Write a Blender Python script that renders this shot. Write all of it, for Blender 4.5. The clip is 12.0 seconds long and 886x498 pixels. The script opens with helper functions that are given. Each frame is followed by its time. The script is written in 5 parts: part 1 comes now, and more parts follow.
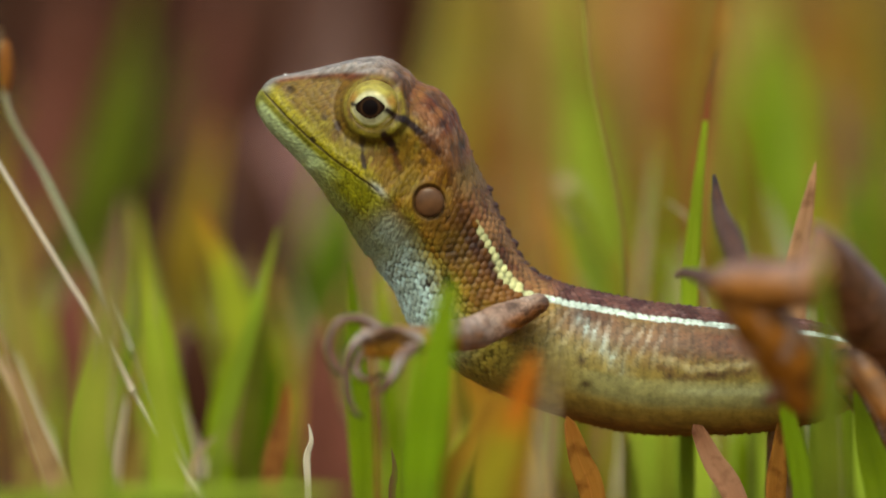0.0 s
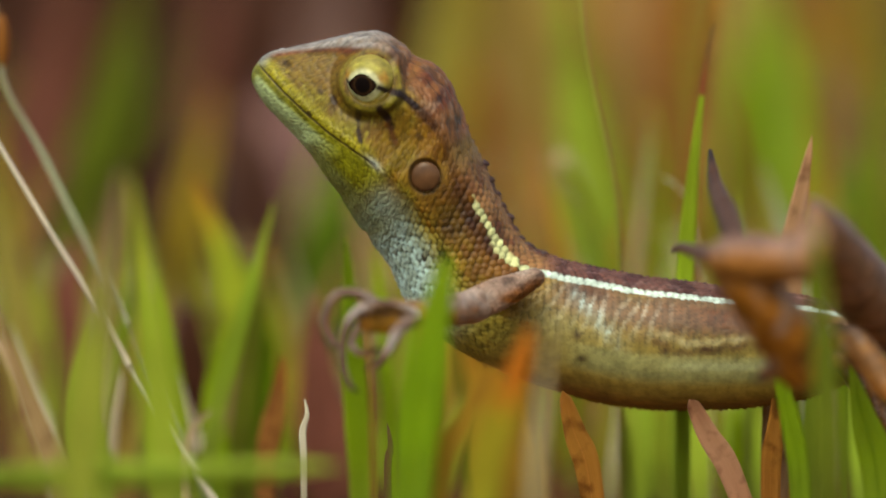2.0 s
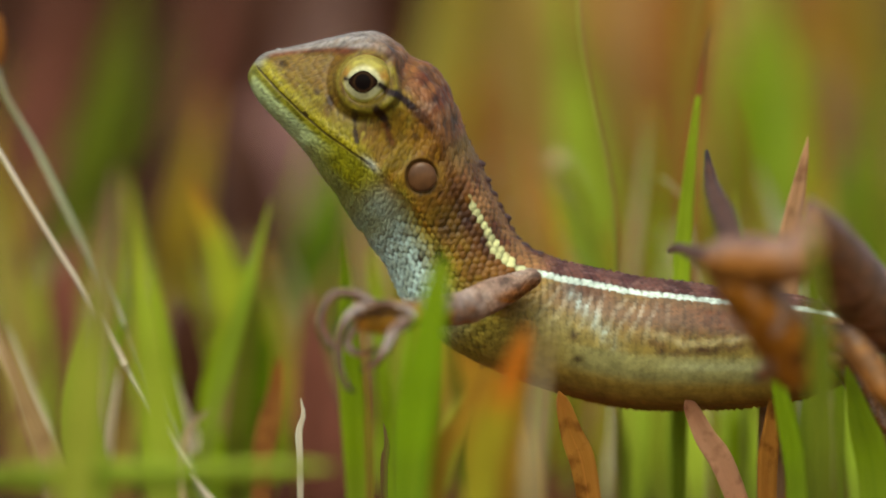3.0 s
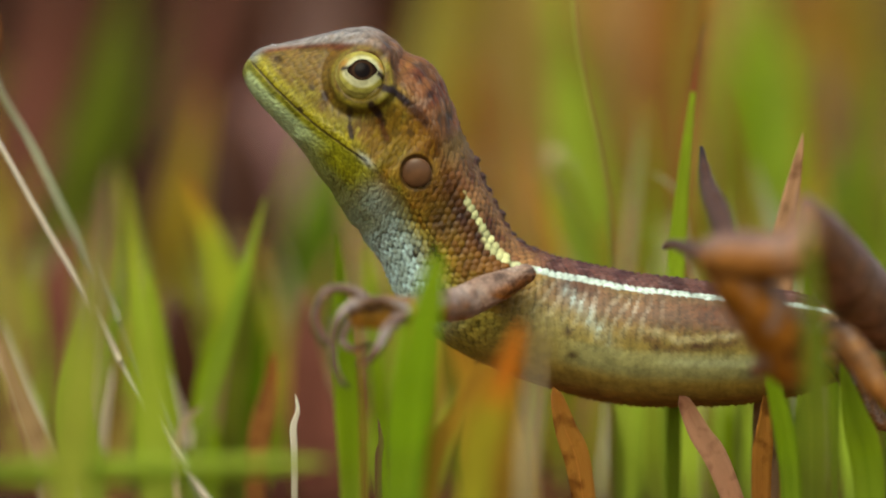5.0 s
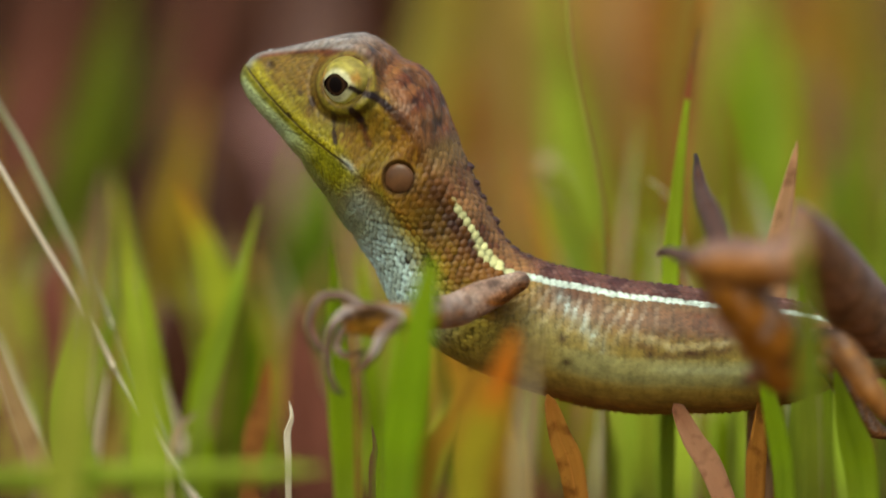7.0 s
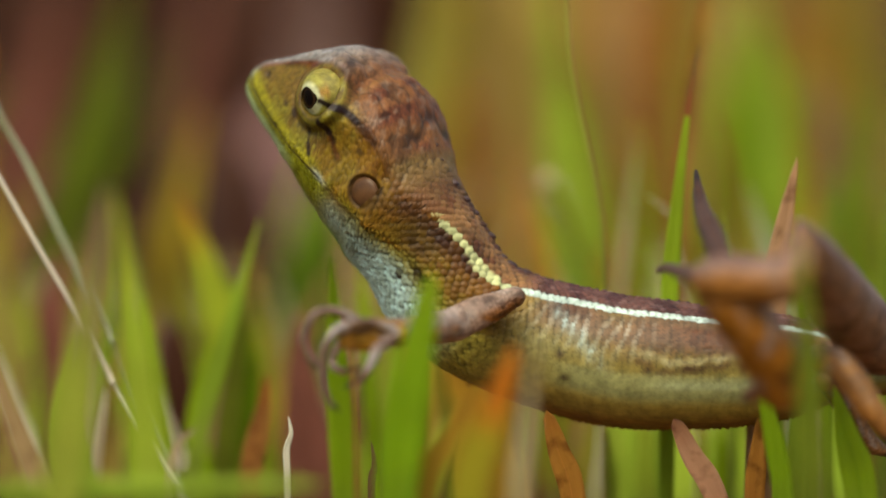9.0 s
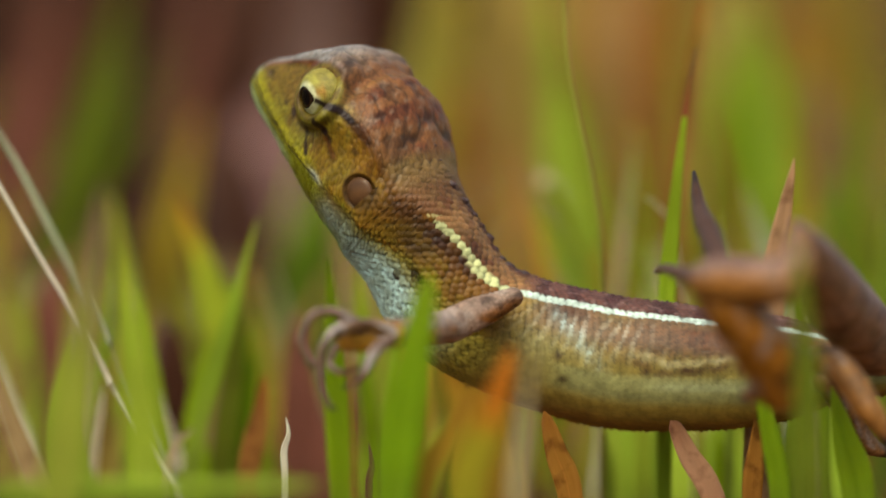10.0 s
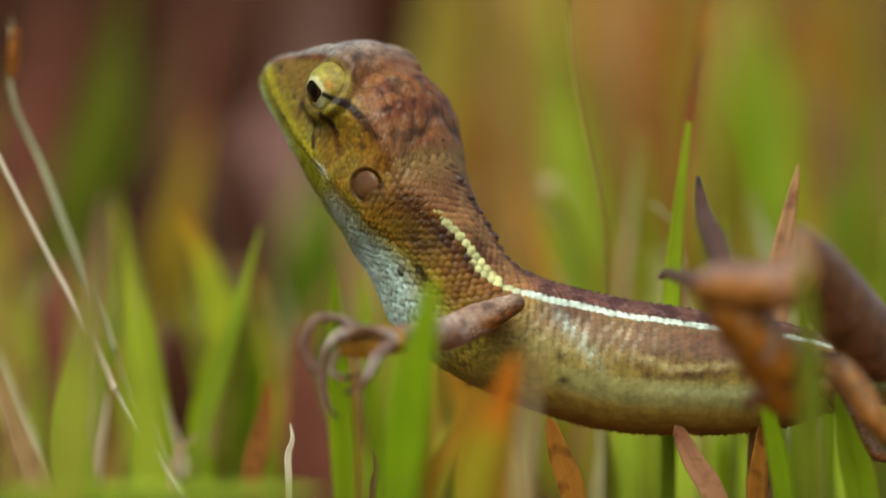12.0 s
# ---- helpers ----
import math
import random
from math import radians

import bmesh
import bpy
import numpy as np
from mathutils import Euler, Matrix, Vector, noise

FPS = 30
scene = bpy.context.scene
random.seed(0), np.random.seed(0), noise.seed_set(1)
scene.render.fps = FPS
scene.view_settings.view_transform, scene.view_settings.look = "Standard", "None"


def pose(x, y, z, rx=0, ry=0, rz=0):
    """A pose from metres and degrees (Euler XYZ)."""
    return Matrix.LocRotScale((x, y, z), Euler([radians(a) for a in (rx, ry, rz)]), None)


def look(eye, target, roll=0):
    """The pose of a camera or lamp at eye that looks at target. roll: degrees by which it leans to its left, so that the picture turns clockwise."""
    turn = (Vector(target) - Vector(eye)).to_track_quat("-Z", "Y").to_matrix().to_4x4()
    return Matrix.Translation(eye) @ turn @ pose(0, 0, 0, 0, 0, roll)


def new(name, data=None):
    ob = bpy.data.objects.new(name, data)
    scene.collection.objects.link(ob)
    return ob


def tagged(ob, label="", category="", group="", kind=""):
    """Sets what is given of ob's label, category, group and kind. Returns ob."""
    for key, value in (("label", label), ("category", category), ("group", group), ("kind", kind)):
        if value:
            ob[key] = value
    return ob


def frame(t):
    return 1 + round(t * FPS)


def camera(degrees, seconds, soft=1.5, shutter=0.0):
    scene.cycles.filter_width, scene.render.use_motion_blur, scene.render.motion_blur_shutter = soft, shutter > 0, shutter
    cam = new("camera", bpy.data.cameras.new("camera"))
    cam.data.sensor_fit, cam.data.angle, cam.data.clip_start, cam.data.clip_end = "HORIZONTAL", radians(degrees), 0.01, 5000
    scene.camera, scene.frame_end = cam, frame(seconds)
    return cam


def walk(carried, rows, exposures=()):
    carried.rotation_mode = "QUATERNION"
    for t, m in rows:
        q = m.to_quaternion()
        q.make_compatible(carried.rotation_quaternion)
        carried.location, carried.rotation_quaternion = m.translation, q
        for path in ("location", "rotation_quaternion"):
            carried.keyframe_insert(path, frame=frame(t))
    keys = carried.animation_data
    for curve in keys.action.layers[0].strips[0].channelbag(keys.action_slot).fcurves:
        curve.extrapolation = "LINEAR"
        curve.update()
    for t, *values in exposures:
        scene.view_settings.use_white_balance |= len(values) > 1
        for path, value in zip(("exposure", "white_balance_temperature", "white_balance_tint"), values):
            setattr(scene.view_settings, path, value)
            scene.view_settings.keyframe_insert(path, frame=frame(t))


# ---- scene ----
# Macro shot of a young garden lizard among grass. Modelling is done in millimetres (MM).
MM = 0.001

# ---- camera ----
cam = camera(12.68, 12.0, soft=1.8)
cam.data.dof.use_dof = True
cam.data.dof.focus_distance = 0.4435
cam.data.dof.aperture_fstop = 8.2


def aim(pan, tilt, roll=0.0):
    return pose(0, -0.4489, 0.07139, 86.0 + tilt, 0, pan) @ Matrix.Rotation(radians(roll), 4, "Z")


walk(cam, [
    (0, aim(0.000, 0.000, 0.00)),
    (0.5, aim(-0.012, -0.058, 0.03)),
    (1, aim(-0.023, -0.193, 0.05)),
    (1.5, aim(-0.038, -0.323, 0.06)),
    (2, aim(-0.060, -0.366, 0.08)),
    (2.5, aim(-0.085, -0.355, 0.09)),
    (3, aim(-0.111, -0.361, 0.11)),
    (5, aim(-0.188, -0.421, 0.20)),
    (5.5, aim(-0.199, -0.316, 0.21)),
    (6, aim(-0.217, -0.272, 0.21)),
    (6.5, aim(-0.258, -0.309, 0.22)),
    (7, aim(-0.272, -0.319, 0.26)),
    (9, aim(-0.276, -0.090, 0.38)),
    (9.5, aim(-0.299, -0.081, 0.38)),
    (10, aim(-0.312, -0.079, 0.39)),
    (10.5, aim(-0.315, -0.044, 0.39)),
    (11, aim(-0.306, -0.009, 0.40)),
    (11.5, aim(-0.284, -0.020, 0.41)),
    (12, aim(-0.252, -0.004, 0.40)),
], exposures=[(0, 0.73, 7200, -3), (12, 0.73, 7200, -3)])

# ---- light ----
world = bpy.data.worlds.new("world")
scene.world = world
world.use_nodes = True
wn = world.node_tree
sky = wn.nodes.new("ShaderNodeTexSky")
sky.sky_type = "NISHITA"
sky.sun_disc = False
sky.sun_elevation = radians(55)
sky.sun_rotation = radians(194)
sky.air_density, sky.dust_density, sky.ozone_density = 1.0, 4.0, 1.0
wn.links.new(sky.outputs[0], wn.nodes["Background"].inputs[0])
wn.nodes["Background"].inputs[1].default_value = 0.11
sun = new("sun", bpy.data.lights.new("sun", "SUN"))
sun.data.energy, sun.data.angle, sun.data.color = 1.35, radians(35), (1.0, 0.94, 0.84)
sun.matrix_world = look((-0.25, -1.0, 1.47), (0, 0, 0))


# ---- helpers ----
def part(name, me, material, parent, label=""):
    ob = new(name, me)
    for m in material if isinstance(material, (list, tuple)) else [material]:
        if m.name not in [k.name for k in me.materials if k]:
            me.materials.append(m)
    if parent is not None:
        ob.parent = parent
    if label:
        tagged(ob, label)
    return ob


def mesh(name, verts, faces, uvs=None, cols=None, smooth=True):
    me = bpy.data.meshes.new(name)
    verts = np.asarray(verts, dtype=float) * MM
    me.from_pydata(verts.tolist(), [], faces)
    if uvs is not None:
        lay = me.uv_layers.new(name="UVMap")
        idx = np.empty(len(me.loops), dtype=np.int32)
        me.loops.foreach_get("vertex_index", idx)
        lay.data.foreach_set("uv", np.asarray(uvs, dtype=np.float32)[idx].ravel())
    if cols is not None:
        lay = me.color_attributes.new("tint", "FLOAT_COLOR", "POINT")
        c4 = np.ones((len(verts), 4), dtype=np.float32)
        c4[:, :3] = cols
        lay.data.foreach_set("color", c4.ravel())
    if smooth:
        me.polygons.foreach_set("use_smooth", [True] * len(me.polygons))
    me.update()
    return me


def curve_through(pts, n):
    """Catmull-Rom points along a short row of points."""
    p = np.asarray(pts, dtype=float)
    if len(p) == 2:
        return p[0] + (p[1] - p[0]) * np.linspace(0, 1, n)[:, None]
    q = np.vstack([2 * p[0] - p[1], p, 2 * p[-1] - p[-2]])
    out = []
    for t in np.linspace(0, len(p) - 1 - 1e-9, n):
        i = int(t)
        u = t - i
        a, b, c, d = q[i], q[i + 1], q[i + 2], q[i + 3]
        out.append(0.5 * (2 * b + (c - a) * u + (2 * a - 5 * b + 4 * c - d) * u * u + (3 * b - a - 3 * c + d) * u ** 3))
    return np.array(out)


def hermite(x, xs, ys):
    """Smooth interpolation with limited slopes."""
    x, xs, ys = np.asarray(x, float), np.asarray(xs, float), np.asarray(ys, float)
    d = np.diff(ys) / np.diff(xs)
    m = np.zeros(len(xs))
    for i in range(1, len(xs) - 1):
        m[i] = 0 if d[i - 1] * d[i] <= 0 else 2 * d[i - 1] * d[i] / (d[i - 1] + d[i])
    m[0], m[-1] = d[0], d[-1]
    i = np.clip(np.searchsorted(xs, x) - 1, 0, len(xs) - 2)
    h = xs[i + 1] - xs[i]
    t = np.clip((x - xs[i]) / h, 0, 1)
    return ((2 * t ** 3 - 3 * t ** 2 + 1) * ys[i] + (t ** 3 - 2 * t ** 2 + t) * h * m[i]
            + (-2 * t ** 3 + 3 * t ** 2) * ys[i + 1] + (t ** 3 - t ** 2) * h * m[i + 1])


def grid_faces(rows, cols, wrap):
    f = []
    for i in range(rows - 1):
        a = i * cols
        for j in range(cols if wrap else cols - 1):
            k = (j + 1) % cols
            f.append((a + j, a + k, a + cols + k, a + cols + j))
    return f


def smoothstep(x, a, b):
    t = np.clip((np.asarray(x) - a) / (b - a), 0, 1)
    return t * t * (3 - 2 * t)


def hash2(i, j, k=0.0):
    v = np.sin(i * 127.1 + j * 311.7 + k * 74.7) * 43758.5453
    return v - np.floor(v)


def value_noise(x, y, k=0.0):
    i, j = np.floor(x), np.floor(y)
    u, v = x - i, y - j
    u, v = u * u * (3 - 2 * u), v * v * (3 - 2 * v)
    return ((hash2(i, j, k) * (1 - u) + hash2(i + 1, j, k) * u) * (1 - v)
            + (hash2(i, j + 1, k) * (1 - u) + hash2(i + 1, j + 1, k) * u) * v)


def scale_cells(p, q, jitter=0.0):
    """Nearest centre on a staggered lattice of unit pitch: cell ids, distance, place within the cell."""
    best = None
    i0 = np.floor(p)
    for di, dj in ((a, b) for a in (-1, 0, 1) for b in ((-1, 0, 1) if jitter else (0,))):
        i = i0 + di
        off = 0.5 * np.mod(i, 2)
        j = np.round(q - off) + dj
        jx, jy = jitter * (hash2(i, j, 8.0) - 0.5), jitter * (hash2(i, j, 9.0) - 0.5)
        dx, dy = p - (i + 0.5) - jx, q - off - j - jy
        d = dx * dx + dy * dy * 0.9
        if best is None:
            best = [i, j, d, dx, dy]
        else:
            m = d < best[2]
            for n, a in enumerate((i, j, d, dx, dy)):
                best[n] = np.where(m, a, best[n])
    return best


# ---- materials ----
def nodes_of(name):
    m = bpy.data.materials.new(name)
    m.use_nodes = True
    t = m.node_tree
    return m, t, t.nodes["Principled BSDF"]


def add(t, kind, **values):
    n = t.nodes.new(kind)
    for key, v in values.items():
        n.inputs[key.replace("_", " ")].default_value = v
    return n


def ramp(t, stops):
    n = t.nodes.new("ShaderNodeValToRGB")
    e = n.color_ramp.elements
    while len(e) < len(stops):
        e.new(0.5)
    for k, (at, c) in zip(e, stops):
        k.position, k.color = at, (*c, 1)
    return n


def blend(t, fac, a, b, how="MIX"):
    n = t.nodes.new("ShaderNodeMix")
    n.data_type, n.blend_type = "RGBA", how
    for sock, v in ((n.inputs["Factor"], fac), (n.inputs["A"], a), (n.inputs["B"], b)):
        if isinstance(v, bpy.types.NodeSocket):
            t.links.new(v, sock)
        else:
            sock.default_value = v if not isinstance(v, tuple) else (*v, 1)[:4]
    return n.outputs["Result"]


def skin_material(name, rough=0.5, grain=900.0):
    m, t, b = nodes_of(name)
    col = t.nodes.new("ShaderNodeVertexColor")
    col.layer_name = "tint"
    co = t.nodes.new("ShaderNodeTexCoord")
    no = add(t, "ShaderNodeTexNoise", Scale=grain, Detail=4.0)
    t.links.new(co.outputs["Object"], no.inputs["Vector"])
    r = ramp(t, [(0.3, (0.75, 0.75, 0.75)), (0.7, (1.2, 1.2, 1.2))])
    t.links.new(no.outputs[0], r.inputs[0])
    t.links.new(blend(t, 1.0, col.outputs[0], r.outputs[0], "MULTIPLY"), b.inputs["Base Color"])
    b.inputs["Roughness"].default_value = rough
    b.inputs["Specular IOR Level"].default_value = 0.32
    bump = add(t, "ShaderNodeBump", Strength=0.25, Distance=0.0001)
    n2 = add(t, "ShaderNodeTexNoise", Scale=grain * 5, Detail=2.0)
    t.links.new(co.outputs["Object"], n2.inputs["Vector"])
    t.links.new(n2.outputs[0], bump.inputs["Height"])
    t.links.new(bump.outputs[0], b.inputs["Normal"])
    return m


def plain(name, colour, rough, spec=0.5, metal=0.0):
    m, t, b = nodes_of(name)
    co = t.nodes.new("ShaderNodeTexCoord")
    no = add(t, "ShaderNodeTexNoise", Scale=700.0, Detail=3.0)
    t.links.new(co.outputs["Object"], no.inputs["Vector"])
    r = ramp(t, [(0.3, tuple(c * 0.7 for c in colour)), (0.7, tuple(min(1, c * 1.25) for c in colour))])
    t.links.new(no.outputs[0], r.inputs[0])
    t.links.new(r.outputs[0], b.inputs["Base Color"])
    b.inputs["Roughness"].default_value = rough
    b.inputs["Specular IOR Level"].default_value = spec
    b.inputs["Metallic"].default_value = metal
    return m


def blade_material(name, root, mid, tip, spots=0.0, see=0.4, tip_at=0.8):
    """A grass blade: colour runs from root to tip, with veins, blotches and light shining through."""
    m, t, b = nodes_of(name)
    uv = t.nodes.new("ShaderNodeUVMap")
    sep = t.nodes.new("ShaderNodeSeparateXYZ")
    t.links.new(uv.outputs[0], sep.inputs[0])
    info = t.nodes.new("ShaderNodeObjectInfo")
    geo = t.nodes.new("ShaderNodeNewGeometry")
    no = add(t, "ShaderNodeTexNoise", Scale=160.0, Detail=3.0)
    t.links.new(geo.outputs["Position"], no.inputs["Vector"])
    along = t.nodes.new("ShaderNodeMath")
    along.operation = "MULTIPLY_ADD"
    t.links.new(no.outputs[0], along.inputs[0])
    along.inputs[1].default_value = 0.16
    t.links.new(sep.outputs[1], along.inputs[2])
    r = ramp(t, [(0.1, root), (0.5, mid), (tip_at, mid), (min(1.0, tip_at + 0.2), tip)])
    t.links.new(along.outputs[0], r.inputs[0])
    wave = t.nodes.new("ShaderNodeMath")
    wave.operation = "MULTIPLY"
    t.links.new(sep.outputs[0], wave.inputs[0])
    wave.inputs[1].default_value = 75.0
    sine = t.nodes.new("ShaderNodeMath")
    sine.operation = "SINE"
    t.links.new(wave.outputs[0], sine.inputs[0])
    rv = ramp(t, [(0.0, (0.94, 0.94, 0.94)), (1.0, (1.04, 1.04, 1.04))])
    t.links.new(sine.outputs[0], rv.inputs[0])
    c = blend(t, 1.0, r.outputs[0], rv.outputs[0], "MULTIPLY")
    n2 = add(t, "ShaderNodeTexNoise", Scale=70.0, Detail=2.0)
    t.links.new(geo.outputs["Position"], n2.inputs["Vector"])
    rb = ramp(t, [(0.3, (0.75, 0.72, 0.7)), (0.7, (1.2, 1.2, 1.2))])
    t.links.new(n2.outputs[0], rb.inputs[0])
    c = blend(t, 1.0, c, rb.outputs[0], "MULTIPLY")
    ri = ramp(t, [(0.0, (0.8, 0.86, 0.8)), (1.0, (1.2, 1.1, 1.2))])
    t.links.new(info.outputs["Random"], ri.inputs[0])
    c = blend(t, 1.0, c, ri.outputs[0], "MULTIPLY")
    if spots:
        n3 = add(t, "ShaderNodeTexNoise", Scale=420.0, Detail=5.0)
        t.links.new(geo.outputs["Position"], n3.inputs["Vector"])
        rs = ramp(t, [(0.5, (1, 1, 1)), (0.72, (0.25, 0.14, 0.08))])
        t.links.new(n3.outputs[0], rs.inputs[0])
        c = blend(t, spots, c, rs.outputs[0], "MULTIPLY")
    t.links.new(c, b.inputs["Base Color"])
    b.inputs["Roughness"].default_value = 0.45
    b.inputs["Specular IOR Level"].default_value = 0.16
    bump = add(t, "ShaderNodeBump", Strength=0.3, Distance=0.0001)
    t.links.new(sine.outputs[0], bump.inputs["Height"])
    t.links.new(bump.outputs[0], b.inputs["Normal"])
    tr = t.nodes.new("ShaderNodeBsdfTranslucent")
    t.links.new(c, tr.inputs["Color"])
    mix = t.nodes.new("ShaderNodeMixShader")
    mix.inputs[0].default_value = see
    t.links.new(b.outputs[0], mix.inputs[1])
    t.links.new(tr.outputs[0], mix.inputs[2])
    t.links.new(mix.outputs[0], t.nodes["Material Output"].inputs["Surface"])
    return m


GREEN = blade_material("fresh_green_blade", (0.24, 0.33, 0.04), (0.31, 0.48, 0.018), (0.37, 0.53, 0.025), see=0.5)
LIME = blade_material("lime_blade", (0.38, 0.44, 0.08), (0.45, 0.58, 0.06), (0.53, 0.59, 0.07), see=0.5)
OLIVE = blade_material("olive_blade", (0.2, 0.18, 0.04), (0.3, 0.28, 0.025), (0.36, 0.29, 0.03), see=0.45)
MOSS = blade_material("moss_green_blade", (0.13, 0.14, 0.02), (0.19, 0.235, 0.02), (0.22, 0.24, 0.03), see=0.45)
GOLD = blade_material("golden_blade", (0.46, 0.32, 0.04), (0.58, 0.4, 0.035), (0.6, 0.34, 0.035), see=0.5)
DEEP = blade_material("deep_green_blade", (0.09, 0.13, 0.02), (0.13, 0.22, 0.012), (0.17, 0.26, 0.02), see=0.45)
ORANGETIP = blade_material("orange_tipped_blade", (0.46, 0.5, 0.05), (0.6, 0.52, 0.045), (0.88, 0.32, 0.035), tip_at=0.6, see=0.5)
BROWNTIP = blade_material("brown_tipped_blade", (0.38, 0.44, 0.06), (0.46, 0.5, 0.07), (0.52, 0.36, 0.2), tip_at=0.7, see=0.45)
REDTIP = blade_material("red_tipped_blade", (0.34, 0.44, 0.04), (0.42, 0.56, 0.035), (0.38, 0.1, 0.05), tip_at=0.99, see=0.45)
BARKLEAF = blade_material("dark_maroon_leaf", (0.038, 0.014, 0.008), (0.057, 0.021, 0.011), (0.076, 0.03, 0.017), see=0.1, spots=0.5)
MAUVE = blade_material("mauve_dead_leaf", (0.18, 0.1, 0.085), (0.23, 0.135, 0.12), (0.2, 0.11, 0.095), see=0.15, spots=0.4)
FAWN = blade_material("fawn_dead_leaf", (0.4, 0.31, 0.075), (0.47, 0.36, 0.085), (0.44, 0.34, 0.085), see=0.25, spots=0.4)
SIENNA = blade_material("sienna_dead_leaf", (0.27, 0.155, 0.04), (0.32, 0.185, 0.045), (0.3, 0.175, 0.045), see=0.25, spots=0.4)
LIMEAMBER = blade_material("lime_blade_with_amber_tip", (0.46, 0.54, 0.06), (0.6, 0.68, 0.06), (0.76, 0.4, 0.05), tip_at=0.8, see=0.5)
RUST = blade_material("rust_brown_blade", (0.25, 0.11, 0.03), (0.36, 0.16, 0.04), (0.42, 0.16, 0.03), spots=0.8, see=0.25)
EMBER = blade_material("bright_rust_blade", (0.42, 0.17, 0.035), (0.56, 0.25, 0.045), (0.5, 0.2, 0.035), spots=0.9, see=0.4)
ROSY = blade_material("rosy_tan_blade", (0.42, 0.22, 0.12), (0.52, 0.3, 0.17), (0.42, 0.21, 0.11), spots=0.7, see=0.35)
CHALK = blade_material("bleached_blade", (0.6, 0.5, 0.3), (0.8, 0.74, 0.55), (0.85, 0.82, 0.7), see=0.3)
TAN = blade_material("tan_dry_blade", (0.36, 0.22, 0.1), (0.45, 0.28, 0.14), (0.5, 0.3, 0.15), spots=0.6, see=0.25)
STRAW = blade_material("straw_stem", (0.5, 0.42, 0.26), (0.55, 0.46, 0.28), (0.5, 0.38, 0.24), see=0.15)
SAGE = blade_material("sage_stem", (0.3, 0.34, 0.2), (0.36, 0.42, 0.26), (0.42, 0.35, 0.2), see=0.15)
AMBER = blade_material("amber_leaf", (0.6, 0.36, 0.05), (0.72, 0.44, 0.06), (0.66, 0.34, 0.05), see=0.55)
MAROON = blade_material("maroon_blade", (0.2, 0.075, 0.05), (0.27, 0.1, 0.07), (0.28, 0.11, 0.075), see=0.3)
YELLOWLIME = blade_material("yellow_lime_blade", (0.46, 0.6, 0.08), (0.54, 0.7, 0.08), (0.58, 0.7, 0.1), see=0.4)
PALESTEM = blade_material("pale_stem", (0.6, 0.54, 0.4), (0.76, 0.7, 0.56), (0.78, 0.74, 0.62), see=0.15)
KHAKI = blade_material("khaki_blade", (0.36, 0.31, 0.07), (0.44, 0.38, 0.085), (0.44, 0.38, 0.1), see=0.45)
UMBER = blade_material("umber_stem", (0.12, 0.06, 0.03), (0.16, 0.08, 0.04), (0.2, 0.11, 0.06), see=0.1)
SKIN = skin_material("lizard_skin", 0.5)
HEADSKIN = skin_material("lizard_head_skin", 0.5, 1200.0)
SPINE = plain("crest_spine_horn", (0.05, 0.022, 0.024), 0.5)
DRUM = plain("eardrum_membrane", (0.1, 0.045, 0.019), 0.32, 0.26)

# ---- ground ----
def ground_material():
    m, t, b = nodes_of("litter_soil")
    geo = t.nodes.new("ShaderNodeNewGeometry")
    n1 = add(t, "ShaderNodeTexNoise", Scale=9.0, Detail=3.0)
    n2 = add(t, "ShaderNodeTexNoise", Scale=260.0, Detail=5.0)
    vo = add(t, "ShaderNodeTexVoronoi", Scale=28.0)
    for n in (n1, n2, vo):
        t.links.new(geo.outputs["Position"], n.inputs["Vector"])
    r = ramp(t, [(0.35, (0.03, 0.013, 0.008)), (0.52, (0.09, 0.04, 0.018)), (0.7, (0.2, 0.11, 0.03))])
    t.links.new(n1.outputs[0], r.inputs[0])
    r2 = ramp(t, [(0.3, (0.5, 0.5, 0.5)), (0.7, (1.4, 1.35, 1.3))])
    t.links.new(n2.outputs[0], r2.inputs[0])
    c = blend(t, 1.0, r.outputs[0], r2.outputs[0], "MULTIPLY")
    c = blend(t, 0.35, c, vo.outputs["Color"], "SOFT_LIGHT")
    t.links.new(c, b.inputs["Base Color"])
    b.inputs["Roughness"].default_value = 1.0
    b.inputs["Specular IOR Level"].default_value = 0.1
    bump = add(t, "ShaderNodeBump", Strength=0.7, Distance=0.003)
    t.links.new(n2.outputs[0], bump.inputs["Height"])
    t.links.new(bump.outputs[0], b.inputs["Normal"])
    return m


def build_ground():
    ticks = np.concatenate([-np.geomspace(60000, 1500, 14), np.linspace(-1400, 1400, 141), np.geomspace(1500, 60000, 14)])
    n = len(ticks)
    X, Y = np.meshgrid(ticks, ticks, indexing="ij")
    near = np.exp(-(X ** 2 + Y ** 2) / 1200.0 ** 2)
    Z = (value_noise(X / 90, Y / 90) - 0.5) * 9 * near - 3.5 * near
    Z += np.clip(np.hypot(X, Y) - 3000, 0, None) * 0.02
    v = np.stack([X, Y, Z], -1).reshape(-1, 3)
    ob = part("ground", mesh("ground", v, grid_faces(n, n, False)), ground_material(), None)
    tagged(ob, "dark reddish-brown soil with dry leaf litter", "ground", kind="structure")


build_ground()


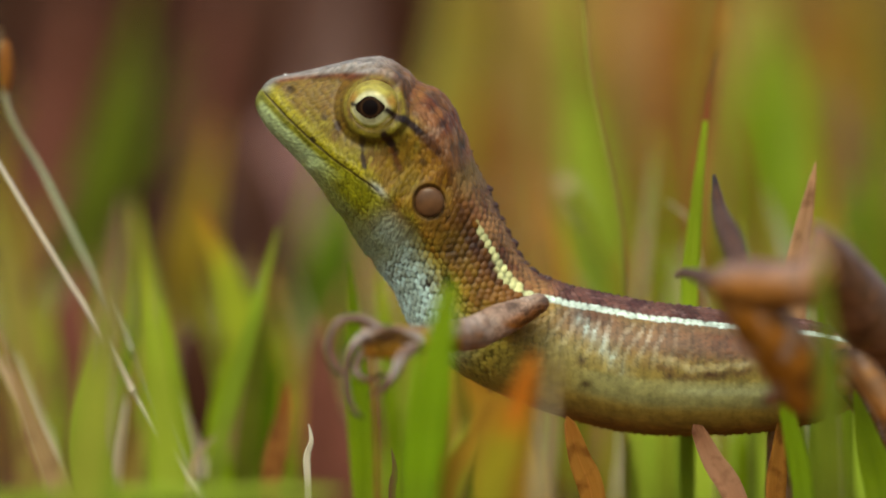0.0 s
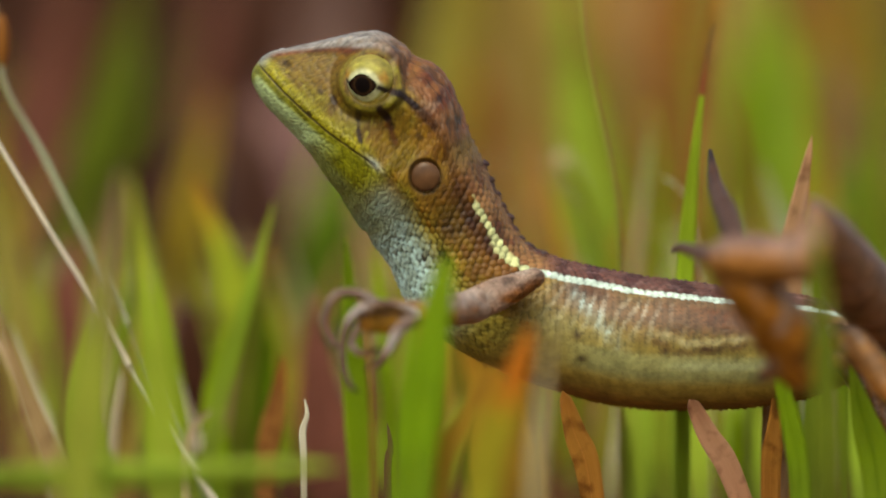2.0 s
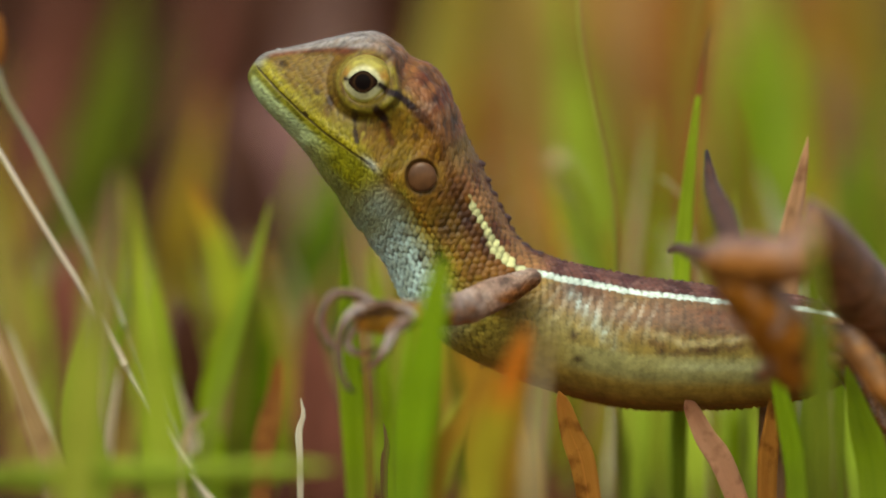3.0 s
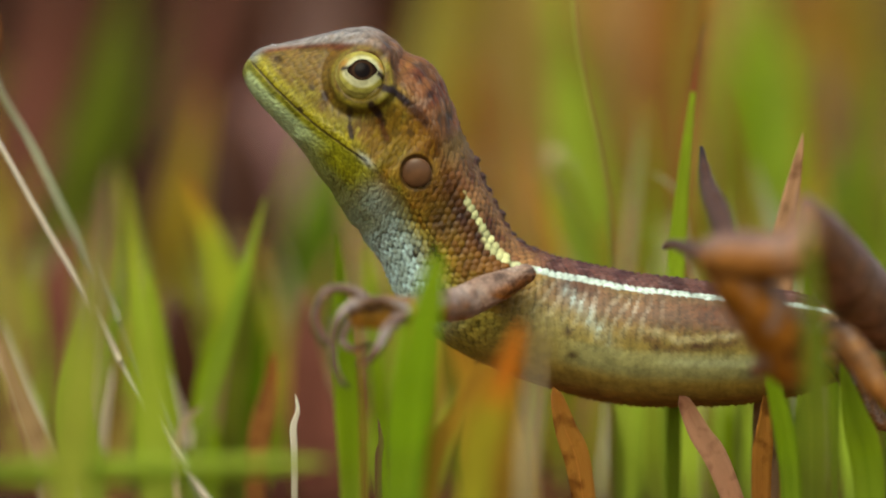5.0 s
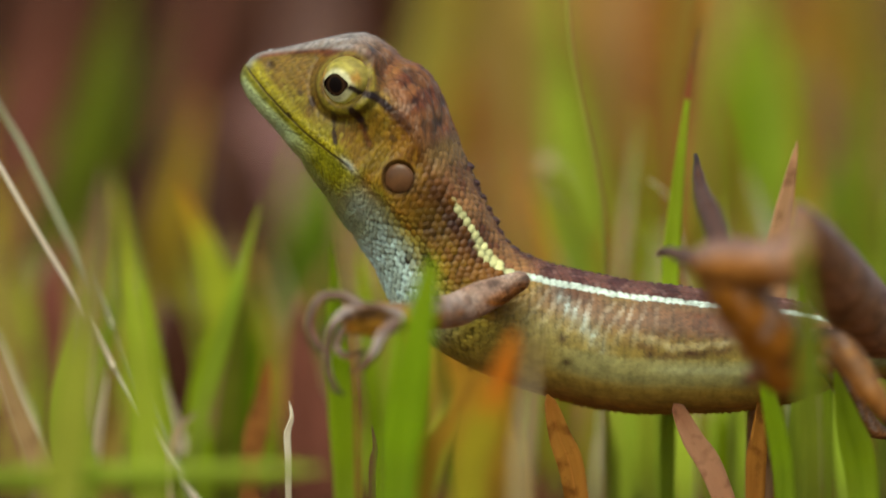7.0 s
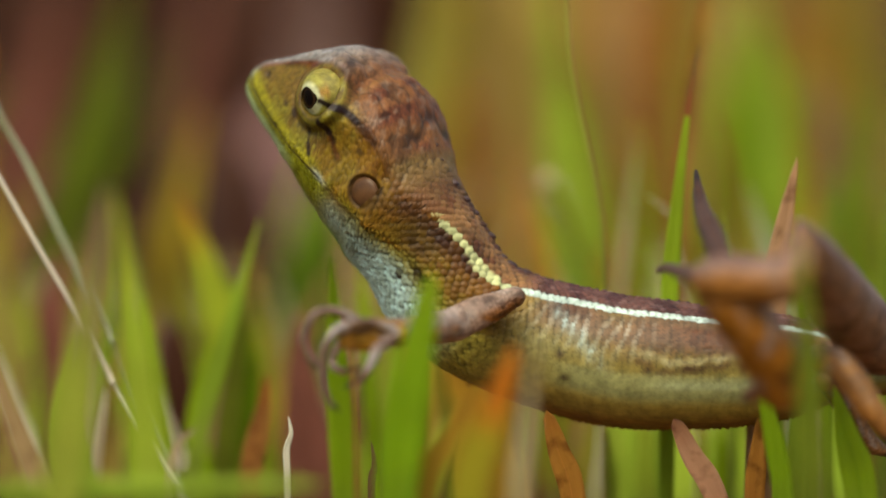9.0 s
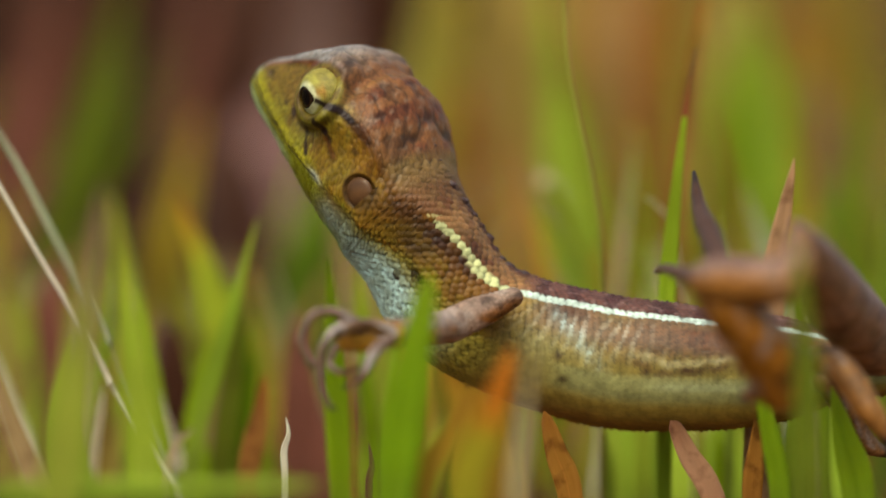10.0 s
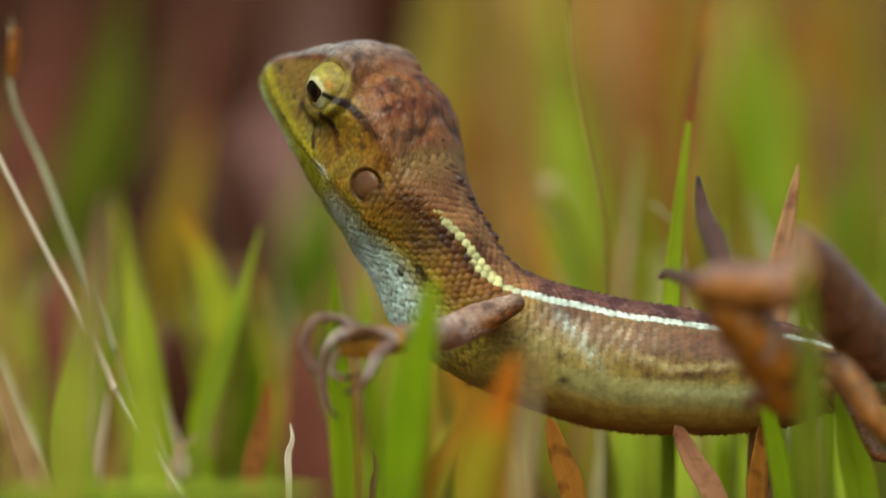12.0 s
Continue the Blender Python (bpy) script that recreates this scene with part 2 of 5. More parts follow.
# ---- lizard ----
# Body axis from snout to tail: length along it, place, slope, height above and below, half width.
AX_P = [0, 7.653, 14.668, 16.582, 22.513, 28.571, 34.439, 40.816, 48.278, 56.633, 65.561, 73.214, 79.592, 87.883, 104.018, 130.038]
AX_X = [-20.791, -14.26, -8.278, -6.633, -2.296, 1.02, 3.89, 8.673, 15.689, 23.98, 32.908, 40.561, 46.939, 55.23, 70.791, 95.663]
AX_Z = [17.602, 13.597, 9.93, 8.929, 4.847, -0.255, -5.357, -9.63, -12.181, -13.329, -13.457, -13.329, -13.074, -12.883, -14.349, -19.133]
AX_S = [31.5, 31.5, 31.5, 34, 45, 58, 56, 35, 15, 4, 0, -2, -2, 1, 8, 12]
TOP_P = [0, 0.191, 0.765, 1.977, 4.082, 5.931, 7.844, 10.587, 13.329, 14.668, 16.645, 19.452, 22.513, 25.51, 28.571, 34.439, 40.816, 48.278, 56.633, 65.561, 73.214, 79.592, 87.883, 104.018, 130.038]
TOP_H = [0.255, 1.531, 2.551, 3.699, 5.74, 7.589, 9.375, 10.906, 10.842, 10.523, 10.842, 9.758, 7.908, 6.888, 6.441, 6.378, 7.079, 7.398, 7.143, 6.378, 5.612, 3.827, 2.296, 1.403, 0.383]
BOT_P = [0, 0.191, 0.765, 3.189, 6.888, 10.395, 14.413, 19.133, 22.513, 25.51, 28.571, 34.439, 40.816, 48.278, 56.633, 65.561, 73.214, 79.592, 87.883, 104.018, 130.038]
BOT_H = [0.255, 0.957, 1.594, 2.87, 3.827, 4.911, 6.633, 8.036, 8.355, 8.227, 7.908, 8.291, 7.143, 6.952, 7.207, 6.76, 5.612, 3.508, 2.296, 1.403, 0.383]
WID_P = [0, 0.191, 0.765, 1.913, 4.145, 6.059, 7.972, 10.523, 13.393, 16.582, 22.513, 28.571, 34.439, 40.816, 48.278, 56.633, 65.561, 73.214, 79.592, 87.883, 104.018, 130.038]
WID_H = [0.255, 1.148, 2.041, 2.934, 4.018, 4.911, 5.804, 6.888, 7.908, 8.7, 8.3, 6.8, 6.75, 7.143, 7.334, 7.526, 7.015, 5.74, 3.635, 2.296, 1.403, 0.383]
ZC = 40.0
U = 0.06378


def axis_at(p):
    return hermite(p, AX_P, AX_X), hermite(p, AX_P, AX_Z) + ZC, np.radians(hermite(p, AX_P, AX_S))


def sideways(p):
    """The hips lie nearer than the shoulders."""
    return hermite(p, [0, 41, 57, 66, 73, 88, 104, 131], [0, 0, -1.6, -3.6, -5.5, -9, -8, -2])


DARKS = [  # dark marks on the head: from, to, half width (along, up), strength
    (13.1, 5.9, 15.3, 6.35, 0.36, 1), (15.3, 6.35, 17.2, 6.15, 0.36, 1.0), (17.1, 6.15, 19.77, 5.8, 0.5, 0.5),
    (14.413, 3.827, 15.497, 3.38, 0.446, 1.0), (15.497, 3.38, 16.454, 2.742, 0.319, 0.8), (16.709, 2.296, 17.857, 1.403, 0.383, 0.4),
    (12.628, 2.168, 12.883, 1.658, 0.383, 0.7), (13.648, 0.51, 14.413, -0.383, 0.287, 0.9), (12.883, 1.658, 13.648, 0.51, 0.159, 0.6), (9.375, 1.977, 9.694, 1.722, 0.383, 0.8),
    (7.717, 1.849, 7.972, 1.722, 0.255, 0.6), (7.908, -0.893, 8.163, -1.02, 0.255, 0.8), (2.934, 2.36, 2.997, 2.423, 0.383, 0.6),
    (19.133, 3.827, 19.388, 3.827, 0.319, 0.6), (21.046, 7.781, 22.321, 6.378, 0.446, 0.5),
]


def mixc(base, colour, w):
    return base * (1 - w[..., None]) + np.asarray(colour) * w[..., None]


def spot(P, a, at, deg, along, around):
    """Soft round patch of the pattern: place along, angle from the back, and its two half sizes."""
    return np.exp(-((P - at) / along) ** 2 - ((a - deg) / around) ** 2)


def flank_colour(P, a, n1, n2, rnd):
    """Trunk: tan with slanting bars, a waved pale line low on the side, olive belly and a plum-brown back."""
    c = np.ones(P.shape + (1,)) * np.array([0.41, 0.31, 0.12])
    c = mixc(c, (0.28, 0.17, 0.12), smoothstep(a, 80, 62) * smoothstep(P, 640, 720) * (0.55 + 0.45 * n2))
    slant = 0.25 * (P + 0.45 * a) + 7.0 * n2 + 2.0 * n1
    bars = smoothstep(np.sin(slant), -0.2, 0.8)
    side = smoothstep(P, 620, 700) * smoothstep(a, 42, 50) * smoothstep(a, 90, 76)
    c = mixc(c, (0.68, 0.6, 0.54), bars * side * (0.3 + 0.4 * rnd) * smoothstep(P, 990, 880) * (0.3 + 0.5 * n1))
    c = mixc(c, (0.21, 0.1, 0.055), smoothstep(P, 860, 950) * smoothstep(a, 44, 52) * smoothstep(a, 80, 70) * 0.6)
    c = mixc(c, (0.26, 0.125, 0.065), (1 - bars) * side * 0.35)
    c = mixc(c, (0.16, 0.055, 0.03), spot(P, a, 740, 47, 45, 7) * 0.75)
    c = mixc(c, (0.2, 0.075, 0.03), smoothstep(P, 930, 1000) * smoothstep(a, 46, 51) * smoothstep(a, 74, 62) * (0.6 + 0.4 * bars) * 0.9)
    # sheen on the scales behind the shoulder, painted as a cool slanting patch
    patch = np.exp(-((a - 62 - (P - 750) * 0.36) / 9.0) ** 2) * smoothstep(P, 680, 740) * smoothstep(P, 860, 790)
    c = mixc(c, (0.55, 0.66, 0.68), patch * (0.35 + 0.45 * rnd) * (0.55 + 0.45 * bars))
    c = mixc(c, (0.42, 0.37, 0.2), spot(P, a, 720, 84, 60, 14) * 0.6)
    # waved pale line and the dark flecks under it
    wav = hermite(P, [600, 800, 860, 897, 943, 1000, 1076, 1300], [82, 82, 77, 78, 84, 81, 75, 78]) + 3 * (n1 - 0.5)
    c = mixc(c, (0.13, 0.055, 0.025), np.exp(-((a - wav + 7) / 3.5) ** 2) * smoothstep(P, 850, 930) * smoothstep(n2, 0.2, 0.5) * 0.35)
    c = mixc(c, (0.13, 0.055, 0.025), np.exp(-((a - wav - 7) / 3.8) ** 2) * smoothstep(P, 830, 900) * smoothstep(n1 * 0.5 + n2 * 0.5, 0.4, 0.65) * 0.65)
    c = mixc(c, (0.66, 0.58, 0.42), np.exp(-((a - wav) / 3.4) ** 2) * smoothstep(P, 840, 920) * (0.2 + 0.4 * n1))
    for at, deg, wide in ((926, 94, 12), (974, 89, 11), (1076, 86, 14), (905, 92, 8)):
        c = mixc(c, (0.1, 0.04, 0.02), spot(P, a, at, deg, wide, 3.4) * 0.85)
    # belly: pale by itself, underside lifted further for light bounced off the grass
    c = mixc(c, (0.47, 0.44, 0.25), smoothstep(a, 90, 98) * smoothstep(P, 700, 800) * 0.8)
    c = mixc(c, (0.62, 0.6, 0.4), np.exp(-((a - 103) / 4.5) ** 2) * smoothstep(P, 880, 960) * 0.7)
    c = mixc(c, (0.52, 0.38, 0.14), smoothstep(a, 112, 128) * smoothstep(P, 640, 740))
    c = mixc(c, (0.5, 0.32, 0.12), smoothstep(a, 134, 160) * smoothstep(P, 640, 740) * 0.8)
    for at, deg, wide in ((751, 89, 8), (769, 109, 8)):
        c = mixc(c, (0.08, 0.04, 0.022), spot(P, a, at, deg, wide, 3.6) * 0.8)
    # back
    plum = mixc(np.ones(P.shape + (1,)) * np.array([0.25, 0.125, 0.105]), (0.11, 0.042, 0.042), smoothstep(np.sin(P * 0.075 + 2.2 * n1), -0.2, 0.7) * 0.65)
    plum = mixc(plum, (0.42, 0.34, 0.35), smoothstep(rnd, 0.68, 0.9) * 0.22)
    back = smoothstep(a, 41, 35) * smoothstep(P, 560, 650)
    return c * (1 - back[..., None]) + plum * back[..., None]


def neck_colour(P, a, n1, n2, rnd):
    """Neck: russet nape, a dark maroon bed for the stripe, golden side and chalk-blue throat, with the neck fold's
    shade painted in.
    """
    g = np.ones(P.shape + (1,)) * np.array([0.43, 0.27, 0.06])
    g = mixc(g, (0.36, 0.17, 0.045), smoothstep(a, 84, 64) * 0.85)
    g = mixc(g, (0.5, 0.34, 0.06), smoothstep(rnd, 0.6, 0.9) * smoothstep(a, 58, 66) * smoothstep(P, 470, 520) * 0.6)
    g = mixc(g, (0.2, 0.085, 0.03), smoothstep(n2 * 0.7 + rnd * 0.35, 0.5, 0.8) * 0.75)
    g = mixc(g, (0.075, 0.026, 0.013), np.maximum(spot(P, a, 452, 68, 52, 13), spot(P, a, 505, 61, 34, 7)) * 0.97)
    g = mixc(g, (0.2, 0.12, 0.025), spot(P, a, 428, 84, 26, 12) * 0.7)
    nape = mixc(np.ones(P.shape + (1,)) * np.array([0.44, 0.25, 0.135]), (0.24, 0.11, 0.06), smoothstep(n2 * 0.6 + rnd * 0.5, 0.45, 0.85))
    nape = mixc(nape, (0.09, 0.03, 0.018), spot(P, a, 498, 40, 26, 7) * 0.8)
    nape = mixc(nape, (0.1, 0.035, 0.03), smoothstep(a, 13, 6) * smoothstep(rnd, 0.3, 0.6) * 0.7)
    up = smoothstep(a, 55, 47)
    g = g * (1 - up[..., None]) + nape * up[..., None]
    g = mixc(g, (0.48, 0.4, 0.13), smoothstep(a, 90, 108) * 0.85)
    g = mixc(g, (0.68, 0.8, 0.8), smoothstep(a, 108, 131) * smoothstep(P, 620, 540) * (0.75 + 0.25 * rnd))
    g = mixc(g, (0.42, 0.18, 0.03), (spot(P, a, 392, 103, 14, 6) + spot(P, a, 424, 105, 16, 5)) * 0.7)
    g = mixc(g, (0.05, 0.02, 0.012), spot(P, a, 466, 126, 9, 4) * 0.95)
    # shade of the neck fold painted over the dark brown pigment
    g = mixc(g, (0.03, 0.012, 0.007), spot(P, a, 485, 108, 22, 7))
    g = mixc(g, (0.11, 0.05, 0.018), spot(P, a, 450, 90, 34, 9) * 0.75)
    return g


def head_colour(P, a, hu, p, h, n1, n2, n3, rnd):
    """Head: yellow lips and jaw, olive cheek, russet band behind the eye, russet crown, and sky sheen painted
    lilac-grey on the snout top.
    """
    k = np.ones(P.shape + (1,)) * np.array([0.37, 0.275, 0.055])
    k = mixc(k, (0.24, 0.13, 0.035), smoothstep(n1, 0.45, 0.8) * 0.75)
    k = mixc(k, (0.52, 0.45, 0.12), smoothstep(n3 * 0.6 + rnd * 0.4, 0.5, 0.78) * 0.65)
    k = mixc(k, (0.4, 0.22, 0.05), smoothstep(P, 215, 285) * smoothstep(n1 * 0.6 + n2 * 0.6, 0.3, 0.65) * 0.85)
    k = mixc(k, (0.2, 0.085, 0.03), smoothstep(P, 240, 290) * smoothstep(n3 * 0.5 + n1 * 0.5, 0.55, 0.75) * 0.6)
    band = np.interp(P, [255, 270, 328, 408], [101, 97, 96, 54])
    k = mixc(k, (0.19, 0.055, 0.024), smoothstep(np.abs(hu - band), np.interp(P, [262, 330, 400], [14, 30, 26]), 5) * smoothstep(P, 258, 285) * (0.55 + 0.4 * n3))
    k = mixc(k, (0.5, 0.47, 0.33), smoothstep(P, 250, 320) * smoothstep(a, 98, 119) * 0.75)
    k = mixc(k, (0.74, 0.84, 0.76), smoothstep(P, 250, 340) * smoothstep(a, 108, 130) * 0.85)
    k = mixc(k, (0.3, 0.16, 0.04), smoothstep(P, 185, 150) * smoothstep(hu, 18, 38) * (0.35 + 0.5 * n3))
    # shadow below the eye, painted olive-brown
    k = mixc(k, (0.26, 0.16, 0.05), np.exp(-((P - 190) / 26) ** 2 - ((hu - 28) / 14) ** 2) * 0.6)
    mouth = np.interp(P, MOUTH_P, MOUTH_H)
    over = hu - mouth
    lip = smoothstep(over, 30, 14) * smoothstep(P, 280, 225)
    k = mixc(k, (0.5, 0.43, 0.06), lip * (0.6 + 0.35 * n1))
    k = mixc(k, (0.2, 0.12, 0.03), smoothstep(np.cos(P * 0.42), 0.9, 0.98) * smoothstep(np.abs(over - 8), 9, 6) * smoothstep(P, 250, 225) * 0.5)
    jaw = smoothstep(over, -1, -6) * smoothstep(P, 330, 230)
    k = mixc(k, (0.34, 0.31, 0.05), jaw)
    k = mixc(k, (0.5, 0.46, 0.07), jaw * smoothstep(P, 120, 180) * 0.8)
    # pale jaw edge, colour raised further to stand in for bounced light
    k = mixc(k, (0.8, 0.87, 0.56), smoothstep(over, -8, -19) * smoothstep(P, 4, 20) * smoothstep(P, 220, 130) * 0.9)
    k = mixc(k, (0.42, 0.45, 0.26), smoothstep(a, 128, 145) * smoothstep(P, 150, 230) * 0.6)
    k = mixc(k, (0.74, 0.76, 0.72), np.exp(-(((P - 268) * 0.9 + (hu + 27) * 0.35) / 17) ** 2 - ((hu + 26) / 7) ** 2) * 0.85)
    # crown
    edge = np.interp(P, [0, 14, 60, 112, 169, 215, 245], [10, 29, 66, 104, 136, 140, 112])
    crown = smoothstep(hu - edge, -3, 5) * smoothstep(P, 255, 235)
    crown = np.maximum(crown, smoothstep(a, 62, 48) * smoothstep(P, 215, 250))
    kc = mixc(np.ones(P.shape + (1,)) * np.array([0.42, 0.2, 0.1]), (0.25, 0.095, 0.05), smoothstep(n1 * 0.7 + n2 * 0.4, 0.4, 0.75))
    # skylight sheen along the snout top, painted as lilac-grey
    kc = mixc(kc, (0.62, 0.58, 0.6), (0.6 + 0.4 * n3) * smoothstep(P, 235, 130) * smoothstep(hu - edge, 3, 14))
    kc = mixc(kc, (0.47, 0.33, 0.27), smoothstep(n3, 0.6, 0.85) * 0.5)
    kc = mixc(kc, (0.36, 0.25, 0.12), smoothstep(P, 310, 360) * smoothstep(n2, 0.3, 0.6) * 0.7)
    k = k * (1 - crown[..., None]) + kc * crown[..., None]
    k = mixc(k, (0.24, 0.075, 0.035), np.exp(-((hu - edge) / 5.5) ** 2) * smoothstep(P, 80, 125) * smoothstep(P, 250, 225) * 0.85)
    k = mixc(k, (0.46, 0.44, 0.42), smoothstep(P, 26, 6) * smoothstep(hu, 4, 14) * 0.8)
    # round the eye; the dark ring is the socket's shade put into the colour
    de = np.hypot(P - EYE_P / U, hu - EYE_H / U)
    k = mixc(k, (0.33, 0.27, 0.06), np.exp(-((P - 226) / 22) ** 2 - ((hu - 84) / 30) ** 2) * 0.8)
    k = mixc(k, (0.17, 0.1, 0.025), np.maximum(smoothstep(de, 46, 42), 0.7 * np.exp(-((de - 58) / 3.5) ** 2)) * 0.6)
    k = mixc(k, (0.42, 0.35, 0.08), np.exp(-((de - 51) / 4.0) ** 2) * 0.6)
    k = mixc(k, (0.16, 0.085, 0.022), np.exp(-((de - 70) / 3.5) ** 2) * 0.35 * smoothstep(P, 235, 200))
    dr = np.hypot(P - EAR_P / U, hu - EAR_H / U)
    k = mixc(k, (0.12, 0.055, 0.022), smoothstep(dr, 33, 28) * 0.85)
    for f, g2, w, s in DARK_ROWS:
        k = mixc(k, (0.045, 0.016, 0.008), smoothstep(seg_dist(p, h, f, g2), w * (1.2 + 0.5 * n3), w * 0.55) * s * 0.95)
    k = mixc(k, (0.24, 0.08, 0.03), smoothstep(seg_dist(p, h, (250 * U, 42 * U), (278 * U, 26 * U)), 0.5, 0.1) * 0.55)
    k = mixc(k, (0.06, 0.03, 0.018), smoothstep(np.abs(over) * U, 0.18, 0.05) * smoothstep(P, 285, 260) * smoothstep(P, 3, 14) * 0.8)
    return k


def body_colour(p, a, h, ci, cj, even=0.0):
    """Colour of the hide: p along (mm), a angle from the back (degrees), h height over the axis, ci cj the scale's own number."""
    P = p / U
    n1 = value_noise(p * 0.9, a * 0.06, 1.0)
    n2 = value_noise(p * 0.28, a * 0.025, 2.0)
    n3 = value_noise(p * 2.4, a * 0.2, 9.0)
    rnd = hash2(ci, cj, 3.0)
    rnd = rnd + (0.55 - rnd) * even
    c = flank_colour(P, a, n1, n2, rnd)
    nk = smoothstep(P, 330, 400) * smoothstep(P, 690, 590)
    c = c * (1 - nk[..., None]) + neck_colour(P, a, n1, n2, rnd) * nk[..., None]
    # pale stripe along the side of the back, whole scales at a time on the neck
    sa = hermite(P, [390, 440, 540, 620, 700, 800, 1300], [51, 52, 51, 44, 38, 35.5, 36])
    wd = hermite(P, [400, 432, 470, 520, 580, 640, 900, 1300], [0.01, 3.4, 6.0, 7.4, 6.4, 5.4, 4.6, 4.2])
    st = smoothstep(np.abs(a - sa), wd, wd * 0.7) * smoothstep(P, 414, 436)
    sc = mixc(np.ones(P.shape + (1,)) * np.array([0.84, 0.8, 0.5]), (0.8, 0.86, 0.82), smoothstep(P, 570, 650))
    c = c * (1 - st[..., None]) + sc * st[..., None]
    hd = smoothstep(P, 420, 340)
    c = c * (1 - hd[..., None]) + head_colour(P, a, h / U, p, h, n1, n2, n3, rnd) * hd[..., None]
    grey = c.mean(-1, keepdims=True)
    c = np.maximum(grey + (c - grey) * 1.13, 0.001)
    c = 0.34 * (c / 0.34) ** 1.28 * np.array([0.94, 1.03, 1.0])
    vary = np.interp(P, [340, 420, 620, 720], [0.2, 0.3, 0.3, 0.2]) * (1 - 0.7 * smoothstep(a, 92, 112) * smoothstep(P, 620, 720))
    gain = np.interp(P, [0, 210, 300, 600, 700], [0.7, 0.7, 0.77, 0.92, 0.88])
    return np.clip(c * ((0.57 + vary * (rnd - 0.5) + 0.2 * n1) * gain)[..., None], 0.004, 0.95)


def seg_dist(x, y, a, b):
    dx, dy = b[0] - a[0], b[1] - a[1]
    t = np.clip(((x - a[0]) * dx + (y - a[1]) * dy) / (dx * dx + dy * dy), 0, 1)
    return np.hypot(x - a[0] - t * dx, y - a[1] - t * dy)


DARK_ROWS = [((d[0], d[1]), (d[2], d[3]), d[4], d[5]) for d in DARKS]
EYE_P, EYE_H = 11.93, 5.78
MOUTH_P, MOUTH_H = [0, 10, 67, 125, 168, 246, 285], [13, 8, -7, -18, -24, -28, -30]
EAR_P, EAR_H = 22.385, 1.212


def hide(p0, p1, step, around, tuck=0.0, head=False):
    """A stretch of the body from p0 to p1 (mm along the axis): points, faces and colours. tuck: how far its front end slips under its neighbour."""
    ps = np.arange(p0, p1 + step * 0.5, step)
    if head:
        ps = np.concatenate([[0.0, 0.04, 0.1, 0.18, 0.3, 0.45], ps[ps > 0.5]])
    th = (np.arange(around) + 0.5) / around * 2 * math.pi
    P, T = np.meshgrid(ps, th, indexing="ij")
    ang = np.where(T > math.pi, 2 * math.pi - T, T)
    side = np.where(T > math.pi, 1.0, -1.0)
    top, bot, wid = hermite(P, TOP_P, TOP_H), hermite(P, BOT_P, BOT_H), hermite(P, WID_P, WID_H)
    c, s = np.cos(ang), np.sin(ang)
    upper = np.interp(P, [0, 8, 18, 24, 32, 60], [2.0, 2.45, 2.5, 2.35, 2.1, 2.15])
    under = np.interp(P, [0, 8, 18, 24, 32, 44, 60], [2.0, 2.2, 1.85, 1.5, 1.5, 1.95, 2.15])
    ex = 2.0 / np.where(c > 0, upper, upper + (under - upper) * smoothstep(-c, 0.0, 0.35))
    h = np.sign(c) * np.abs(c) ** ex * np.where(c > 0, top, bot)
    w = np.abs(s) ** ex * wid
    a = np.degrees(ang)
    lift = np.zeros_like(P)
    q = P / U
    hu = h / U
    if head:
        d_eye = np.hypot(q - EYE_P / U, hu - EYE_H / U)
        w = w + U * (0.5 * np.sqrt(np.clip(66.0 ** 2 - d_eye ** 2, 0, None)) * smoothstep(d_eye, 66, 52) + 24 * np.exp(-((q - 236) / 34) ** 2 - ((hu - 82) / 36) ** 2) - 24 * smoothstep(d_eye, 41, 35))
        lift += U * 3.0 * np.exp(-((d_eye - 63) / 4.0) ** 2) * np.interp(q, [185, 215], [1.0, 0.3]) - U * 2.5 * np.exp(-((d_eye - 71) / 3.0) ** 2) * smoothstep(q, 235, 205)
        brow = np.exp(-((a - 36) / 7.5) ** 2) * smoothstep(q, 40, 90) * smoothstep(q, 232, 205)
        lift += U * 19 * brow
        w = w + U * 9 * np.exp(-((q - 310) / 45) ** 2 - ((hu + 25) / 50) ** 2)
        w = w + U * 22 * np.exp(-((q - 305) / 48) ** 2 - ((a - 48) / 18) ** 2)
        mouth = np.interp(q, MOUTH_P, MOUTH_H)
        lift -= U * 1.3 * np.exp(-((hu - mouth) / 2.0) ** 2) * smoothstep(q, 280, 260) * smoothstep(q, 3, 14)
        lift += U * 1.2 * np.exp(-((hu - mouth - 9) / 6) ** 2) * smoothstep(q, 245, 210)
        lift -= U * 5 * np.exp(-((q - 46) ** 2 + (hu - 38) ** 2) / 40.0)
        d_ear = np.hypot(q - 351, hu - 19)
        lift -= U * 4 * smoothstep(d_ear, 30, 25)
        lift += U * 1.4 * np.exp(-((d_ear - 32) / 4) ** 2)
        lift += U * 5 * (value_noise(q * 0.045, a * 0.05, 5.0) - 0.5) * smoothstep(q, 60, 140)
    else:
        w = w + U * 12 * np.exp(-((q - 430) / 60) ** 2 - ((a - 45) / 20) ** 2)
    plate = 0.0
    if head:
        plate = smoothstep(a, 52, 40) * smoothstep(q, 70, 120) * smoothstep(q, 375, 330)
    # scales
    half = around // 2
    run = np.concatenate([np.zeros((len(ps), 1)), np.cumsum(np.hypot(np.diff(h[:, :half], axis=1), np.diff(w[:, :half], axis=1)), axis=1)], axis=1)
    arc = np.concatenate([run, run[:, ::-1]], axis=1)
